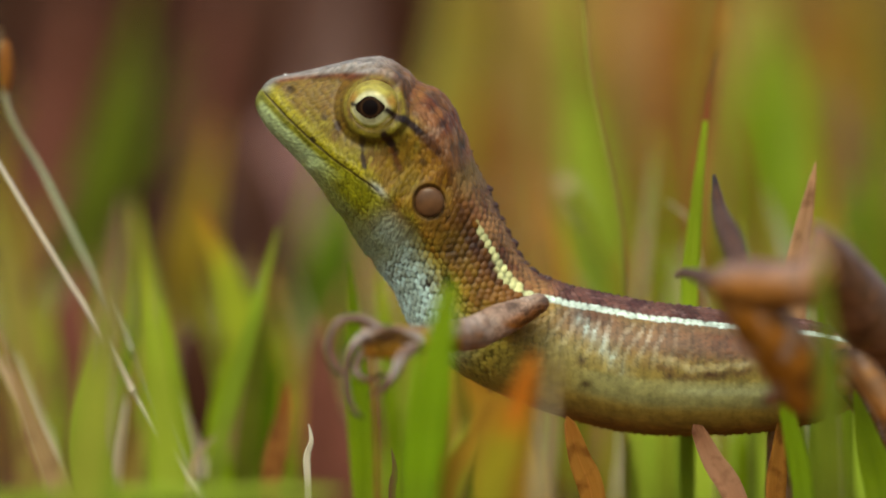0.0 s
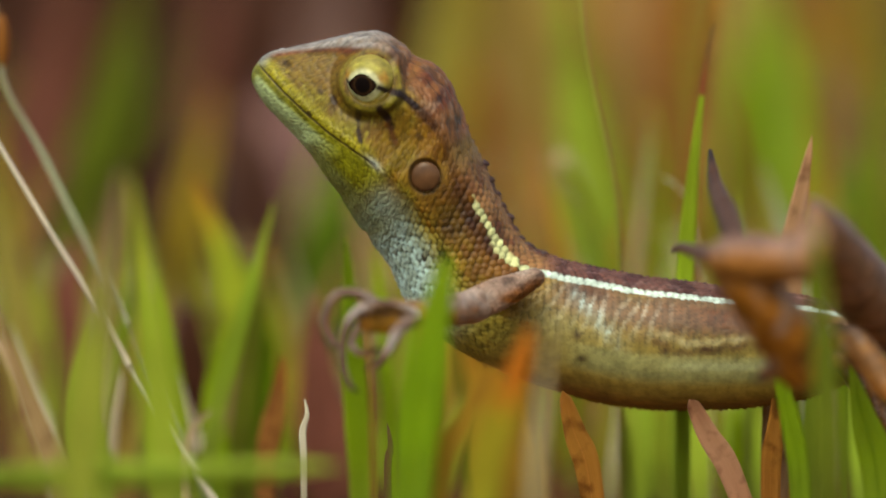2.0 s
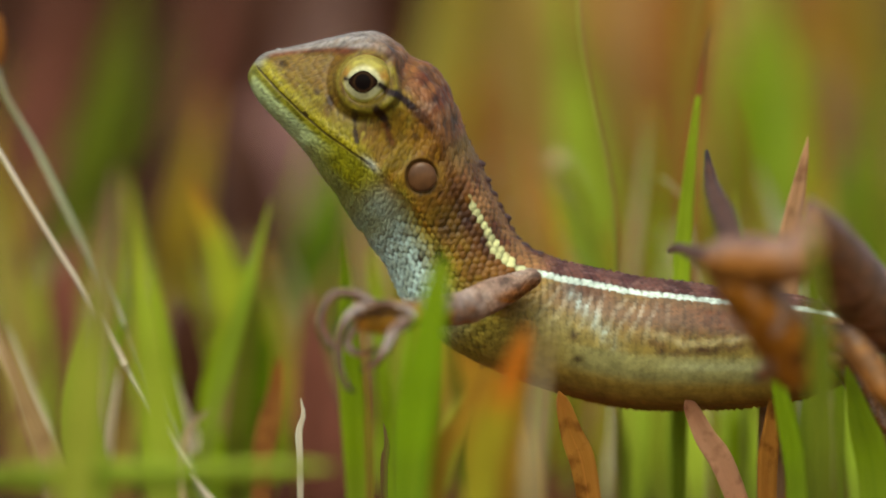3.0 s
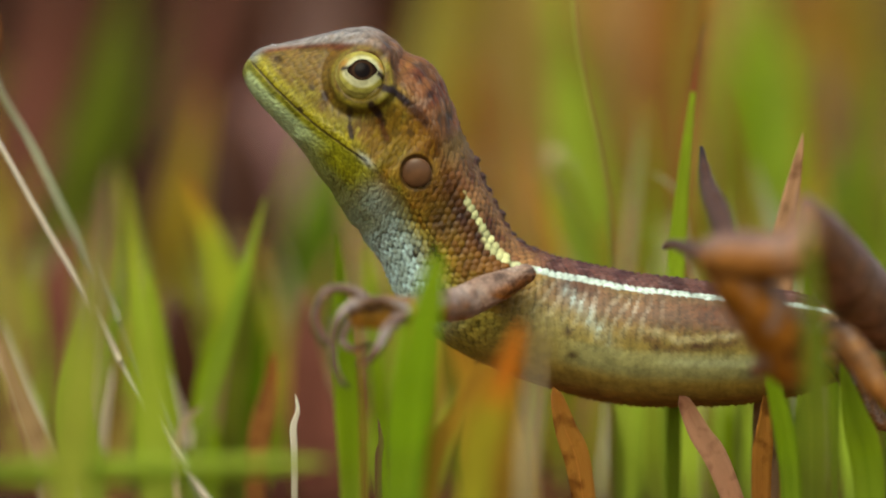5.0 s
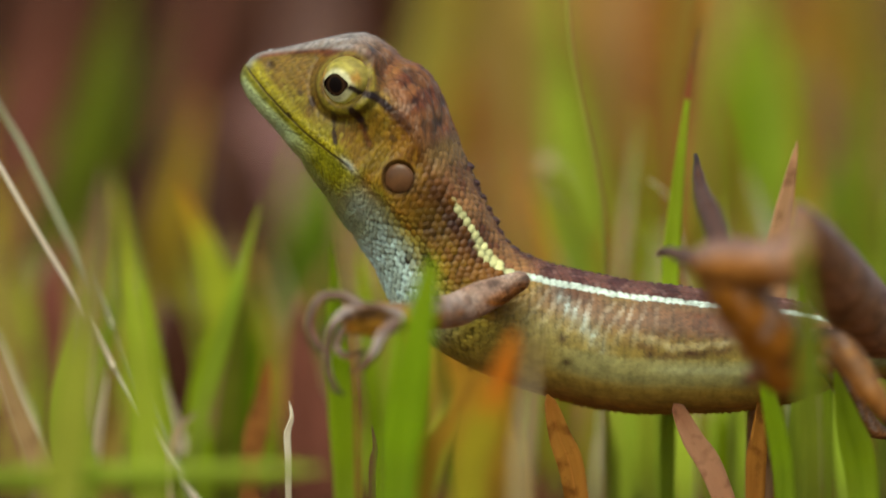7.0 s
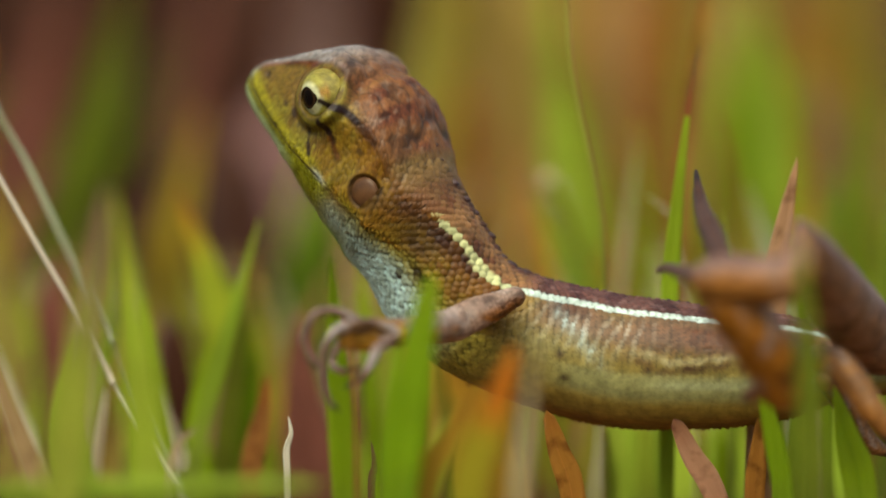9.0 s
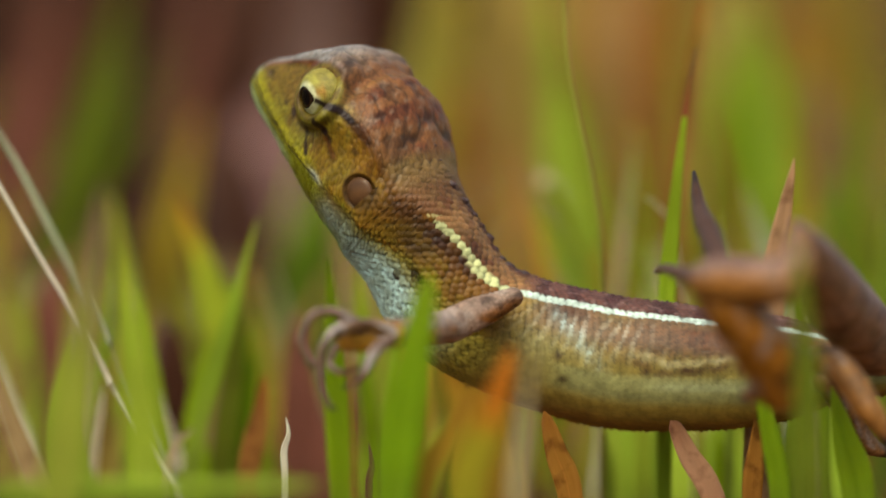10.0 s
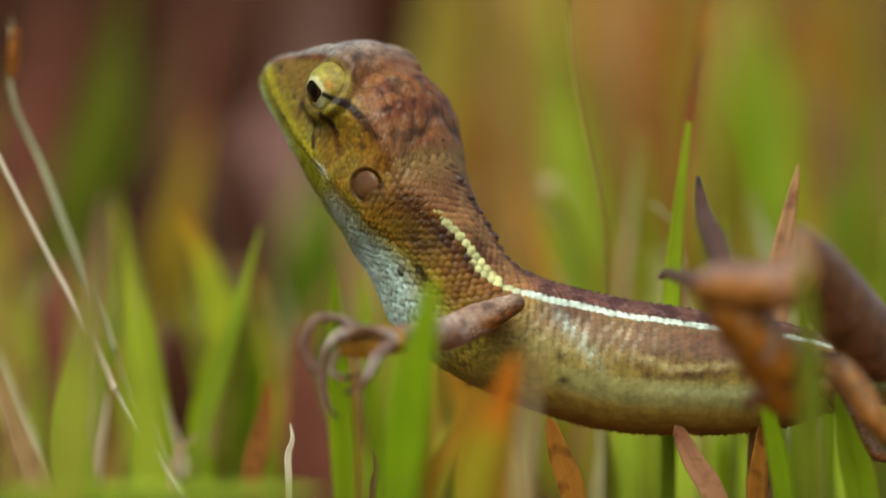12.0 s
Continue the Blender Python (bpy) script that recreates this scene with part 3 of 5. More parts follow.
    if head:
        lp, lq = P / (7.2 * U), arc / (7.2 * U)
        lp, lq = lp * 0.85 - lq * 0.53, lq * 0.85 + lp * 0.53
        amp = np.interp(q, [0, 30, 120, 330, 420], [0.25, 0.7, 1.0, 1.5, 2.0]) * U
        big = scale_cells(lp * 0.3, lq * 0.3, 0.8)
        crease = smoothstep(big[2], 0.16, 0.36) * plate
        lift += U * np.interp(q, [120, 240, 300], [1.2, 2.6, 3.2]) * np.clip(1 - 3 * big[2], -0.5, 1) * plate
        amp = amp * (1 - 0.65 * plate)
        amp = amp * np.where(d_eye < 46, 0.3, 1) * smoothstep(d_ear, 33, 38)
    else:
        # scales grow from the throat to the nape, and from the head to the shoulder
        cell = 12.0 if p0 < 39 else 9.6
        grow = np.interp(a, [0, 60, 100, 180], [1.3, 1.2, 0.84, 0.78] if p0 < 39 else [1.25, 1.0, 0.95, 0.9])
        span = np.concatenate([np.zeros((len(ps), 1)), np.cumsum(np.diff(run, axis=1) / grow[:, 1:half], axis=1)], axis=1)
        arc = np.concatenate([span, span[:, ::-1]], axis=1)
        bend = np.radians(hermite(P, AX_P, AX_S)) - 1.0
        lp, lq = (P + 6.5 * c * bend) / (cell * U), arc / (cell * U)
        lp, lq = lp * 0.79 - lq * 0.61, lq * 0.79 + lp * 0.61
        amp = np.interp(q, [400, 600, 720, 1200], [2.6, 2.3, 1.1, 0.9]) * U * np.interp(a, [30, 40, 84, 102], [1.5, 1.0, 1.0, 0.4] if p0 > 39 else [1.0, 1.0, 1.0, 1.0])
    ci, cj, d2, dx, dy = scale_cells(lp, lq, 0.55 if head else 0.36)
    keel = np.exp(-(dy / 0.13) ** 2) * 0.3
    slant = 0.15 if head else np.interp(q, [400, 560, 700], [0.2, 0.35, 0.6])
    lift += amp * (np.clip(1.05 - 2.2 * d2 - 4.0 * d2 ** 2, -0.5, 1) + slant * dx + keel * (0.5 + dx) * (not head))
    if not head:
        # low saw-tooth along the backbone and the keel of the belly
        lift += 9.0 * U * np.exp(-((a - 180) / 8.0) ** 2) * (0.5 + dx) * smoothstep(P, 44, 52)
        lift += 5.0 * U * np.exp(-(a / 5.0) ** 2) * (0.5 + dx) * smoothstep(P, 20, 26)
    w = w + lift * s
    h = h + lift * c
    if tuck:
        f = 1 - 0.02 * smoothstep(P, p0 + tuck, p0)
        w, h = w * f, h * f
    x0, z0, sl = axis_at(P)
    cx, cz = np.sin(sl), np.cos(sl)
    V = np.stack([x0 + h * cx, side * w + sideways(P), z0 + h * cz], -1)
    if head:
        col = body_colour(P, a, h, np.where(plate > 0.5, big[0], ci), np.where(plate > 0.5, big[1], cj) + 100 * (side > 0), plate * 0.65)
        col = col * (1 + np.interp(q, [190, 260], [-0.4, -0.5]) * crease)[..., None]
    else:
        own = np.interp(q, [540, 680], [1.0, 0.35]) * cell * U
        dp, dq = (0.79 * dx + 0.61 * dy) * own, (0.79 * dy - 0.61 * dx) * own
        col = body_colour(P - dp, np.clip(a - dq / run[:, -1:] * 180.0, 0, 180), h, ci, cj + 100 * (side > 0))
    groove = 1 - (0.32 if head else np.interp(q, [400, 600, 720], [0.5, 0.45, 0.42]) * np.interp(a, [30, 40, 86, 104], [1.4, 1.0, 1.0, 0.35] if p0 > 39 else [1.0, 1.0, 1.0, 1.25])) * smoothstep(d2, 0.14, 0.36)
    col = col * groove[..., None]
    faces = grid_faces(len(ps), around, True)
    if head or p1 > 120:
        n = len(ps) * around
        faces.append(tuple(range(around)) if head else tuple(range(n - around, n))[::-1])
    return V.reshape(-1, 3), faces, col.reshape(-1, 3)


def ball(name, r, n=24, m=16, squash=1.0):
    v, f = [], []
    for i in range(m + 1):
        u = math.pi * i / m
        for j in range(n):
            a = 2 * math.pi * j / n
            v.append((r * math.sin(u) * math.cos(a), -r * math.cos(u) * squash, r * math.sin(u) * math.sin(a)))
    return mesh(name, v, grid_faces(m + 1, n, True))


def tube(name, pts, radii, n=40, rings=64, squash=1.0, top=(0.2, 0.1, 0.06), under=(0.42, 0.19, 0.05), pale=(0.42, 0.3, 0.17), tip=False, seed=0.0, mottle=1.0, shade=(-0.35, 0.4)):
    """A rounded, scaly limb through pts, greyer above and more orange below; pale: mottling, which also carries painted
    highlights; tip: it ends in a dark claw.
    """
    c = curve_through(pts, rings)
    r = hermite(np.linspace(0, 1, rings), np.linspace(0, 1, len(radii)), radii)
    t = np.gradient(c, axis=0)
    t /= np.linalg.norm(t, axis=1)[:, None]
    pre = [(c[0] - t[0] * r[0] * e, t[0], r[0] * math.sqrt(max(0.0, 1 - e * e))) for e in (1.0, 0.92, 0.7, 0.38)]
    post = [(c[-1] + t[-1] * r[-1] * e, t[-1], r[-1] * math.sqrt(max(0.0, 1 - e * e))) for e in (0.38, 0.7, 0.92, 1.0)]
    rows = pre + list(zip(c, t, r)) + post
    length = np.concatenate([[0], np.cumsum(np.linalg.norm(np.diff(np.array([k[0] for k in rows]), axis=0), axis=1))])
    v, col = [], []
    side = np.array([0.0, 1.0, 0.02])
    ang = np.arange(n) * 2 * math.pi / n
    for i, (o, d, rad) in enumerate(rows):
        u = np.cross(d, side)
        u /= np.linalg.norm(u) + 1e-9
        w = np.cross(u, d)
        grain = min(0.72, max(0.4, 0.3 * float(np.max(r))))
        cell = scale_cells(np.full(n, length[i] / grain), ang * max(3.0, round(2 * math.pi * float(np.max(r)) / grain)) / (2 * math.pi), 0.3)
        fat = 1 + 0.05 * (value_noise(np.full(n, length[i] * 0.7), np.cos(ang) * 1.5, seed) - 0.5) * 2
        lift = np.clip(1 - 3.2 * cell[2], -0.5, 1) * min(0.17, rad * 0.16)
        dirs = np.cos(ang)[:, None] * u + np.sin(ang)[:, None] * w * squash
        v.append(o + dirs * (rad * fat + lift)[:, None])
        up = smoothstep(dirs[:, 2], *shade)
        n1 = value_noise(length[i] * 0.42 + 1.1 * np.sin(ang), 1.6 * np.cos(ang) + 0.3 * length[i], seed + 2.0)
        k = np.asarray(under) * (1 - up)[:, None] + np.asarray(top) * up[:, None]
        k = mixc(k, pale, np.minimum(1.0, smoothstep(n1, 0.55, 0.8) * 0.8 * mottle))
        k = mixc(k, (0.06, 0.025, 0.018), np.minimum(1.0, smoothstep(n1, 0.42, 0.15) * 0.8 * mottle))
        k = k * (0.78 + 0.44 * hash2(cell[0], cell[1], seed))[:, None] * (1 - 0.4 * smoothstep(cell[2], 0.14, 0.36))[:, None]
        if tip:
            k = mixc(k, (0.03, 0.015, 0.012), np.full(n, float(smoothstep(i / len(rows), 0.78, 0.86))))
        col.append(k * 0.68)
    return mesh(name, np.concatenate(v), grid_faces(len(rows), n, True), cols=np.concatenate(col))


def moved(me, offset):
    me.transform(Matrix.Translation(-Vector(offset) * MM))
    return me


LIZ = Vector((15.0, 0.0, 26.0))
NECK = 34
NECK_MIDS = []


def build_lizard():
    liz = new("lizard")
    tagged(liz, "young brown and yellow-green lizard with pale back stripe, raised on grass", "lizard")
    liz.location = LIZ * MM
    pieces = {}
    # head, with its own pivot at the nape
    hp = Vector((0.383, 0, ZC + 0.702))
    v, f, c = hide(0.0, 24.809, 0.12, 380, head=True)
    head = part("head", moved(mesh("head", v, f, cols=c), hp), HEADSKIN, liz, "brown crown, yellow lips and scaly cheeks")
    head.location = (hp - LIZ) * MM
    pieces["head"] = (head, hp)
    # neck in overlapping collars
    edges = np.linspace(24.554, 41.454, NECK + 1)
    for k in range(NECK):
        mid = (edges[k] + edges[k + 1]) / 2
        NECK_MIDS.append(mid)
        x, z, _ = axis_at(np.array([mid]))
        o = Vector((float(x[0]), 0, float(z[0])))
        v, f, c = hide(edges[k] - 1.6, edges[k + 1] + 0.1, 0.16, 240, tuck=1.6)
        ob = part("neck", moved(mesh("neck", v, f, cols=c), o), SKIN, liz)
        ob.location = (o - LIZ) * MM
        pieces[k] = (ob, o)
        if k % 3:
            spine(mid, ob, o, 1.5 if k % 3 == 1 else 0.95)
    v, f, c = hide(41.454 - 2.0, 79.719, 0.2, 240, tuck=2.0)
    torso = part("torso", moved(mesh("torso", v, f, cols=c), LIZ), SKIN, liz, "scaly torso with cream back stripe and pale belly")
    for s in np.arange(41.582, 63.776, 1.15):
        spine(s, torso, LIZ, 0.85)
    v, f, c = hide(79.464, 130.038, 0.4, 120)
    part("tail", moved(mesh("tail", v, f, cols=c), LIZ), SKIN, liz)
    for s in np.arange(22.066, 24.49, 1.3):
        spine(s, head, hp, 0.55)
    build_eyes(head, hp)
    build_limbs(liz)
    return liz, pieces


def spine(p, parent, o, size):
    """One horny tooth of the crest."""
    x, z, sl = (float(k[0]) for k in axis_at(np.array([p])))
    top = float(hermite(np.array([p]), TOP_P, TOP_H)[0])
    rings = ((-0.2, 0.42, 0.3, 0.0), (0.08, 0.38, 0.28, 0.04), (0.28, 0.26, 0.2, 0.14), (0.4, 0.1, 0.08, 0.26))
    v = [(sx + rx * math.cos(j * math.pi / 4), ry * math.sin(j * math.pi / 4), sz) for sz, rx, ry, sx in rings for j in range(8)]
    f = grid_faces(4, 8, True) + [tuple(range(24, 32))]
    if "crest_spine" not in SHARED:
        SHARED["crest_spine"] = mesh("crest_spine", v, f)
    ob = part("crest_spine", SHARED["crest_spine"], SPINE, parent)
    k = size * (0.75 + 0.5 * random.random())
    ob.location = Vector((x + top * math.sin(sl) - o[0], random.uniform(-0.1, 0.1) + float(sideways(np.array([p]))[0]), z + top * math.cos(sl) - o[2])) * MM
    ob.rotation_euler = (0, sl, 0)
    ob.scale = (k, k, k)


SHARED = {}
EYES = []


def build_eyes(head, hp):
    gloss, eye_tree, b = nodes_of("lizard_eyeball")
    # black pupil, a thin brown iris round it
    co = eye_tree.nodes.new("ShaderNodeTexCoord")
    flat = add(eye_tree, "ShaderNodeMapping", Scale=(1.0 / MM, 0.0, 1.0 / MM))
    size = eye_tree.nodes.new("ShaderNodeVectorMath")
    size.operation = "LENGTH"
    iris = ramp(eye_tree, [(0.2, (0.006, 0.004, 0.004)), (0.24, (0.045, 0.022, 0.01)), (0.29, (0.018, 0.009, 0.006)), (1.0, (0.014, 0.007, 0.005))])
    part_of = add(eye_tree, "ShaderNodeMath")
    part_of.operation = "DIVIDE"
    part_of.inputs[1].default_value = 4.2
    eye_tree.links.new(co.outputs["Object"], flat.inputs[0])
    eye_tree.links.new(flat.outputs[0], size.inputs[0])
    eye_tree.links.new(size.outputs["Value"], part_of.inputs[0])
    eye_tree.links.new(part_of.outputs[0], iris.inputs[0])
    eye_tree.links.new(iris.outputs[0], b.inputs["Base Color"])
    b.inputs["Roughness"].default_value = 0.16
    b.inputs["Specular IOR Level"].default_value = 0.03
    x, z, sl = (float(k[0]) for k in axis_at(np.array([EYE_P])))
    for side in (-1, 1):
        o = Vector((x + EYE_H * math.sin(sl), side * 6.8, z + EYE_H * math.cos(sl)))
        # lids: a granular dome with an almond opening, pale round the rim and ringed by creases
        R = 2.93
        n, m = 180, 96
        A, W = np.meshgrid(np.arange(n) * 2 * math.pi / n, np.linspace(0, 1, m))
        ca, sa = np.cos(A), np.sin(A)
        turn_a = np.where(A < math.pi, A, A - 2 * math.pi)
        inner = 0.43 + 0.13 * np.abs(ca) ** 10
        outer = 1.62 + 0.5 * np.clip(ca, 0, 1) ** 0.7
        rad = inner + (outer - inner) * W ** 0.8
        grit = scale_cells(rad / 0.075, A * 58 / (2 * math.pi), 0.4)
        bead = np.clip(1 - 3 * grit[2], -0.4, 1) * smoothstep(rad, 0.6, 0.8)
        rr = R * (1.0 + 0.035 * np.exp(-((rad - inner) / 0.1) ** 2) - 0.008 * np.exp(-((rad - 1.0) / 0.03) ** 2) + 0.02 * bead)
        v = np.stack([rr * np.sin(rad) * ca * 1.04, side * rr * np.cos(rad) * 0.86, rr * np.sin(rad) * sa], -1).reshape(-1, 3)
        tone = value_noise(A * 5.0, W * 14.0, 7.0)
        k = np.ones(A.shape + (1,)) * np.array([0.74, 0.72, 0.42])
        k = mixc(k, (0.46, 0.41, 0.08), smoothstep(rad, inner + 0.16 - 0.07 * sa, inner + 0.34))
        k = mixc(k, (0.34, 0.28, 0.055), smoothstep(rad, 0.92, 1.1))
        k = mixc(k, (0.13, 0.08, 0.02), np.exp(-((rad - 1.0) / 0.05) ** 2) * 0.55 * smoothstep(sa, 0.5, -0.2))
        warm = np.exp(-(A - math.pi + 0.45) ** 2 / 0.14) + np.exp(-(turn_a - 0.3) ** 2 / 0.1)
        k = mixc(k, (0.42, 0.2, 0.03), np.minimum(1.0, warm) * 0.85 * smoothstep(rad, 0.6, 0.75) * smoothstep(rad, 1.2, 1.0))
        rear = np.exp(-((turn_a + 0.1 + 0.5 * (rad - 0.5)) ** 2) / (0.034 / (0.3 + rad))) * smoothstep(rad, inner, inner + 0.03)
        fore = np.exp(-(A - math.pi + 0.16) ** 2 / 0.022) * smoothstep(rad, 0.98, 0.78)
        k = mixc(k, (0.02, 0.008, 0.005), np.minimum(1.0, 1.25 * np.maximum(rear, fore * 0.8)))
        k = k * (0.56 + 0.22 * tone + 0.12 * bead)[..., None]
        lid = part("eyelid", mesh("eyelid", v, grid_faces(m, n, True), cols=k.reshape(-1, 3)), HEADSKIN, head, "pale yellow ringed eyelid")
        lid.location = (o - hp) * MM
        eyeball = part("eyeball", ball("eyeball", R * 0.965, 48, 64, 0.85), gloss, head, "dark glossy eye")
        eyeball.location = (o - hp) * MM
        EYES.append((lid, eyeball, o - hp, side))
        # eardrum
        ex, ez, es = (float(k[0]) for k in axis_at(np.array([EAR_P])))
        ew = float(hermite(np.array([EAR_P]), WID_P, WID_H)[0])
        drum = part("eardrum", ball("eardrum", 1.65, 36, 20, 0.32), DRUM, head, "smooth shiny brown round eardrum")
        drum.location = Vector((ex + EAR_H * math.sin(es) - hp[0], side * (ew * 0.985 + 0.1), ez + EAR_H * math.cos(es) - hp[2])) * MM
    grain = part("sand_grain", ball("sand_grain", 0.319, 10, 6), plain("white_grain", (0.7, 0.72, 0.75), 0.6), head, "tiny white flake on the snout")
    grain.location = (Vector((-17.55, 0, 59.57)) - hp) * MM
    grain.scale = (1.5, 0.8, 0.5)


def limb(name, parent, pts, radii, label="", squash=1.0, **look_of):
    me = tube(name, [Vector(p) for p in pts], radii, squash=squash, seed=len(SHARED_COUNT) * 3.7, **look_of)
    SHARED_COUNT.append(name)
    return part(name, moved(me, LIZ), SKIN, parent, label)


SHARED_COUNT = []
GRIPPERS = {}


def digit(parent, pts, radii, name="finger", **look_of):
    """A toe or finger with a dark claw at its end."""
    # light top and pale mottling hold the highlights on the fingers
    tones = dict(top=(0.32, 0.2, 0.16), under=(0.22, 0.09, 0.04), pale=(0.56, 0.48, 0.46), mottle=0.55 if name == "toe" else 1.2)
    radii = radii if name == "toe" else [r * 0.86 for r in radii]
    tones.update(look_of)
    limb(name, parent, pts, radii, n=24, rings=52, tip=True, **tones)


def build_limbs(liz):
    arm = limb("foreleg", liz, [(5.2, -5, 31.2), (8.0, -8.5, 33.2), (10.66, -10.5, 34.75), (8.78, -11.3, 34.0), (5.95, -13, 32.9), (3.14, -15.5, 31.9), (-2.94, -28.5, 32.24)],
               [1.2, 1.15, 0.95, 1.35, 1.7, 1.75, 1.3], label="orange-brown scaly foreleg bent at the elbow", top=(0.4, 0.26, 0.2), under=(0.56, 0.19, 0.03), pale=(0.66, 0.52, 0.46), n=72, rings=120, mottle=0.75)
    limb("palm", arm, [(-2.55, -29, 32.44), (-5.1, -30.2, 32.25), (-7.46, -30.6, 31.76)], [1.25, 1.7, 1.1], squash=0.7, top=(0.5, 0.25, 0.08), under=(0.78, 0.36, 0.03), pale=(0.7, 0.45, 0.2), mottle=0.4, shade=(0.2, 0.9))
    digit(arm, [(-2.74, -30, 32.24), (-5.59, -30.5, 33.12), (-8.56, -31, 34.72), (-10.92, -31.5, 34.53), (-12.11, -32, 31.89), (-11.27, -32, 29.68), (-10.21, -32, 28.73)], [0.851, 0.648, 0.57, 0.488, 0.488, 0.406, 0.12])
    digit(arm, [(-2.74, -30, 32.12), (-5.59, -31, 32.69), (-8.07, -32, 33.26), (-9.84, -32.5, 31.05), (-10.2, -32.5, 27.77), (-9.44, -32, 25.32), (-8.38, -32, 24.43)], [0.812, 0.648, 0.57, 0.526, 0.445, 0.367, 0.12])
    digit(arm, [(-2.74, -30, 32), (-4.28, -31.5, 30.95), (-5.1, -32, 29.21), (-6.29, -32, 27.66), (-7.66, -32, 26.83)], [0.773, 0.691, 0.609, 0.488, 0.164])
    digit(arm, [(-2.92, -29, 32.15), (-5.62, -28.5, 32.22), (-8.15, -28, 31.21), (-9.22, -28, 29.1), (-8.01, -29, 28.18), (-6.2, -30, 28.76)], [0.729, 0.57, 0.526, 0.445, 0.406, 0.164], under=(0.5, 0.24, 0.04))
    digit(arm, [(-2.74, -30, 32.6), (-4.98, -32, 33.61), (-6.87, -33, 33.59), (-8.21, -33.5, 32.45)], [0.729, 0.609, 0.488, 0.164], under=(0.5, 0.24, 0.04))
    # hind leg folded up beside the flank, nearer than the body
    # under is brightened to stand in for light from the grass below
    dusk = dict(top=(0.29, 0.16, 0.15), under=(0.5, 0.25, 0.13), pale=(0.44, 0.3, 0.26), mottle=0.4, shade=(-0.55, 0.25))
    # pale here paints the grey-lilac highlight on the foot
    tawny = dict(top=(0.42, 0.24, 0.15), under=(0.58, 0.21, 0.02), pale=(0.55, 0.44, 0.4), mottle=0.6, shade=(-0.05, 0.8))
    hind = limb("hind_leg", liz, [(50.11, -12, 29.99), (44.96, -24, 35.2), (40.96, -36, 40.34), (37.99, -46, 45.11)],
                [3.48, 3.5, 2.7, 0.74], label="purple-brown scaly hind leg folded up", **dusk)
    limb("shin", hind, [(38.12, -46, 43.96), (37.38, -48, 40.67), (34.82, -48, 39.64), (31.4, -48, 39.87), (29.18, -48, 39.87)], [1.14, 2.28, 2.39, 2.51, 2.17], top=(0.34, 0.19, 0.15), under=(0.5, 0.19, 0.03), pale=(0.42, 0.28, 0.22), mottle=0.4, shade=(-0.05, 0.8))
    limb("foot", hind, [(29.25, -47, 39.45), (31.58, -46, 36.38), (34.89, -43, 32.35), (37.33, -40, 28.26)], [2.06, 2.52, 2.89, 2.68], **tawny)
    digit(hind, [(30.56, -40, 40.99), (30.35, -30, 43.05), (29.84, -20, 45.43), (29.69, -13, 48.91)], [1.16, 1.13, 0.79, 0.19], "toe", top=(0.12, 0.05, 0.025), under=(0.19, 0.075, 0.03), pale=(0.17, 0.08, 0.045))
    digit(hind, [(27.86, -44, 39.67), (26.77, -34, 39.48), (25.85, -24, 39.14), (25.29, -18, 38.31)], [1.04, 0.65, 0.48, 0.18], "toe", top=(0.16, 0.07, 0.05), under=(0.26, 0.1, 0.05), pale=(0.28, 0.16, 0.12))
    digit(hind, [(37.62, -40, 27.97), (35.87, -40, 28.14), (34.25, -40, 27.56), (32.85, -40, 26.62)], [1.75, 1.4, 0.99, 0.29], "toe", top=(0.42, 0.17, 0.06), under=(0.42, 0.16, 0.04))
    digit(hind, [(42.2, -23, 29.51), (44.38, -28.2, 29.12), (46.83, -30.7, 25.48), (49.85, -30.7, 20.69)], [1.2, 1.5, 1.45, 0.5], "toe", top=(0.46, 0.2, 0.05), under=(0.52, 0.2, 0.04))
    digit(hind, [(44.2, -15.4, 26.29), (47.12, -11.5, 22.12), (49.61, -9, 18.69), (52.28, -7.7, 17.27)], [1.276, 1.084, 0.957, 0.383], "toe", top=(0.34, 0.17, 0.08), under=(0.42, 0.18, 0.06))
    GRIPPERS["arm"], GRIPPERS["hind"] = arm, hind
    # limbs of the far side
    off = limb("foreleg", liz, [(4.91, 5, 29.36), (9.86, 10, 29.55), (9.25, 12, 26.07), (6.64, 13, 23.66)], [1.531, 1.658, 1.531, 1.02])
    digit(off, [(6.64, 13, 23.86), (5.34, 14, 24.02), (4.88, 14, 23.23)], [0.829, 0.638, 0.191])
    digit(off, [(6.64, 13, 23.66), (5.78, 12, 23.17), (5.65, 12, 22.51)], [0.829, 0.638, 0.191])
    back = limb("hind_leg", liz, [(44.08, -4, 27.65), (39.88, 6, 28.29), (39.51, 9, 25.06), (42.87, 10, 22.99)], [2.934, 2.551, 1.786, 1.148], **dusk)
    digit(back, [(42.87, 10, 22.99), (41.01, 11, 22.22), (39.37, 11, 21.89)], [0.957, 0.702, 0.191], "toe")


lizard, PIECES = build_lizard()


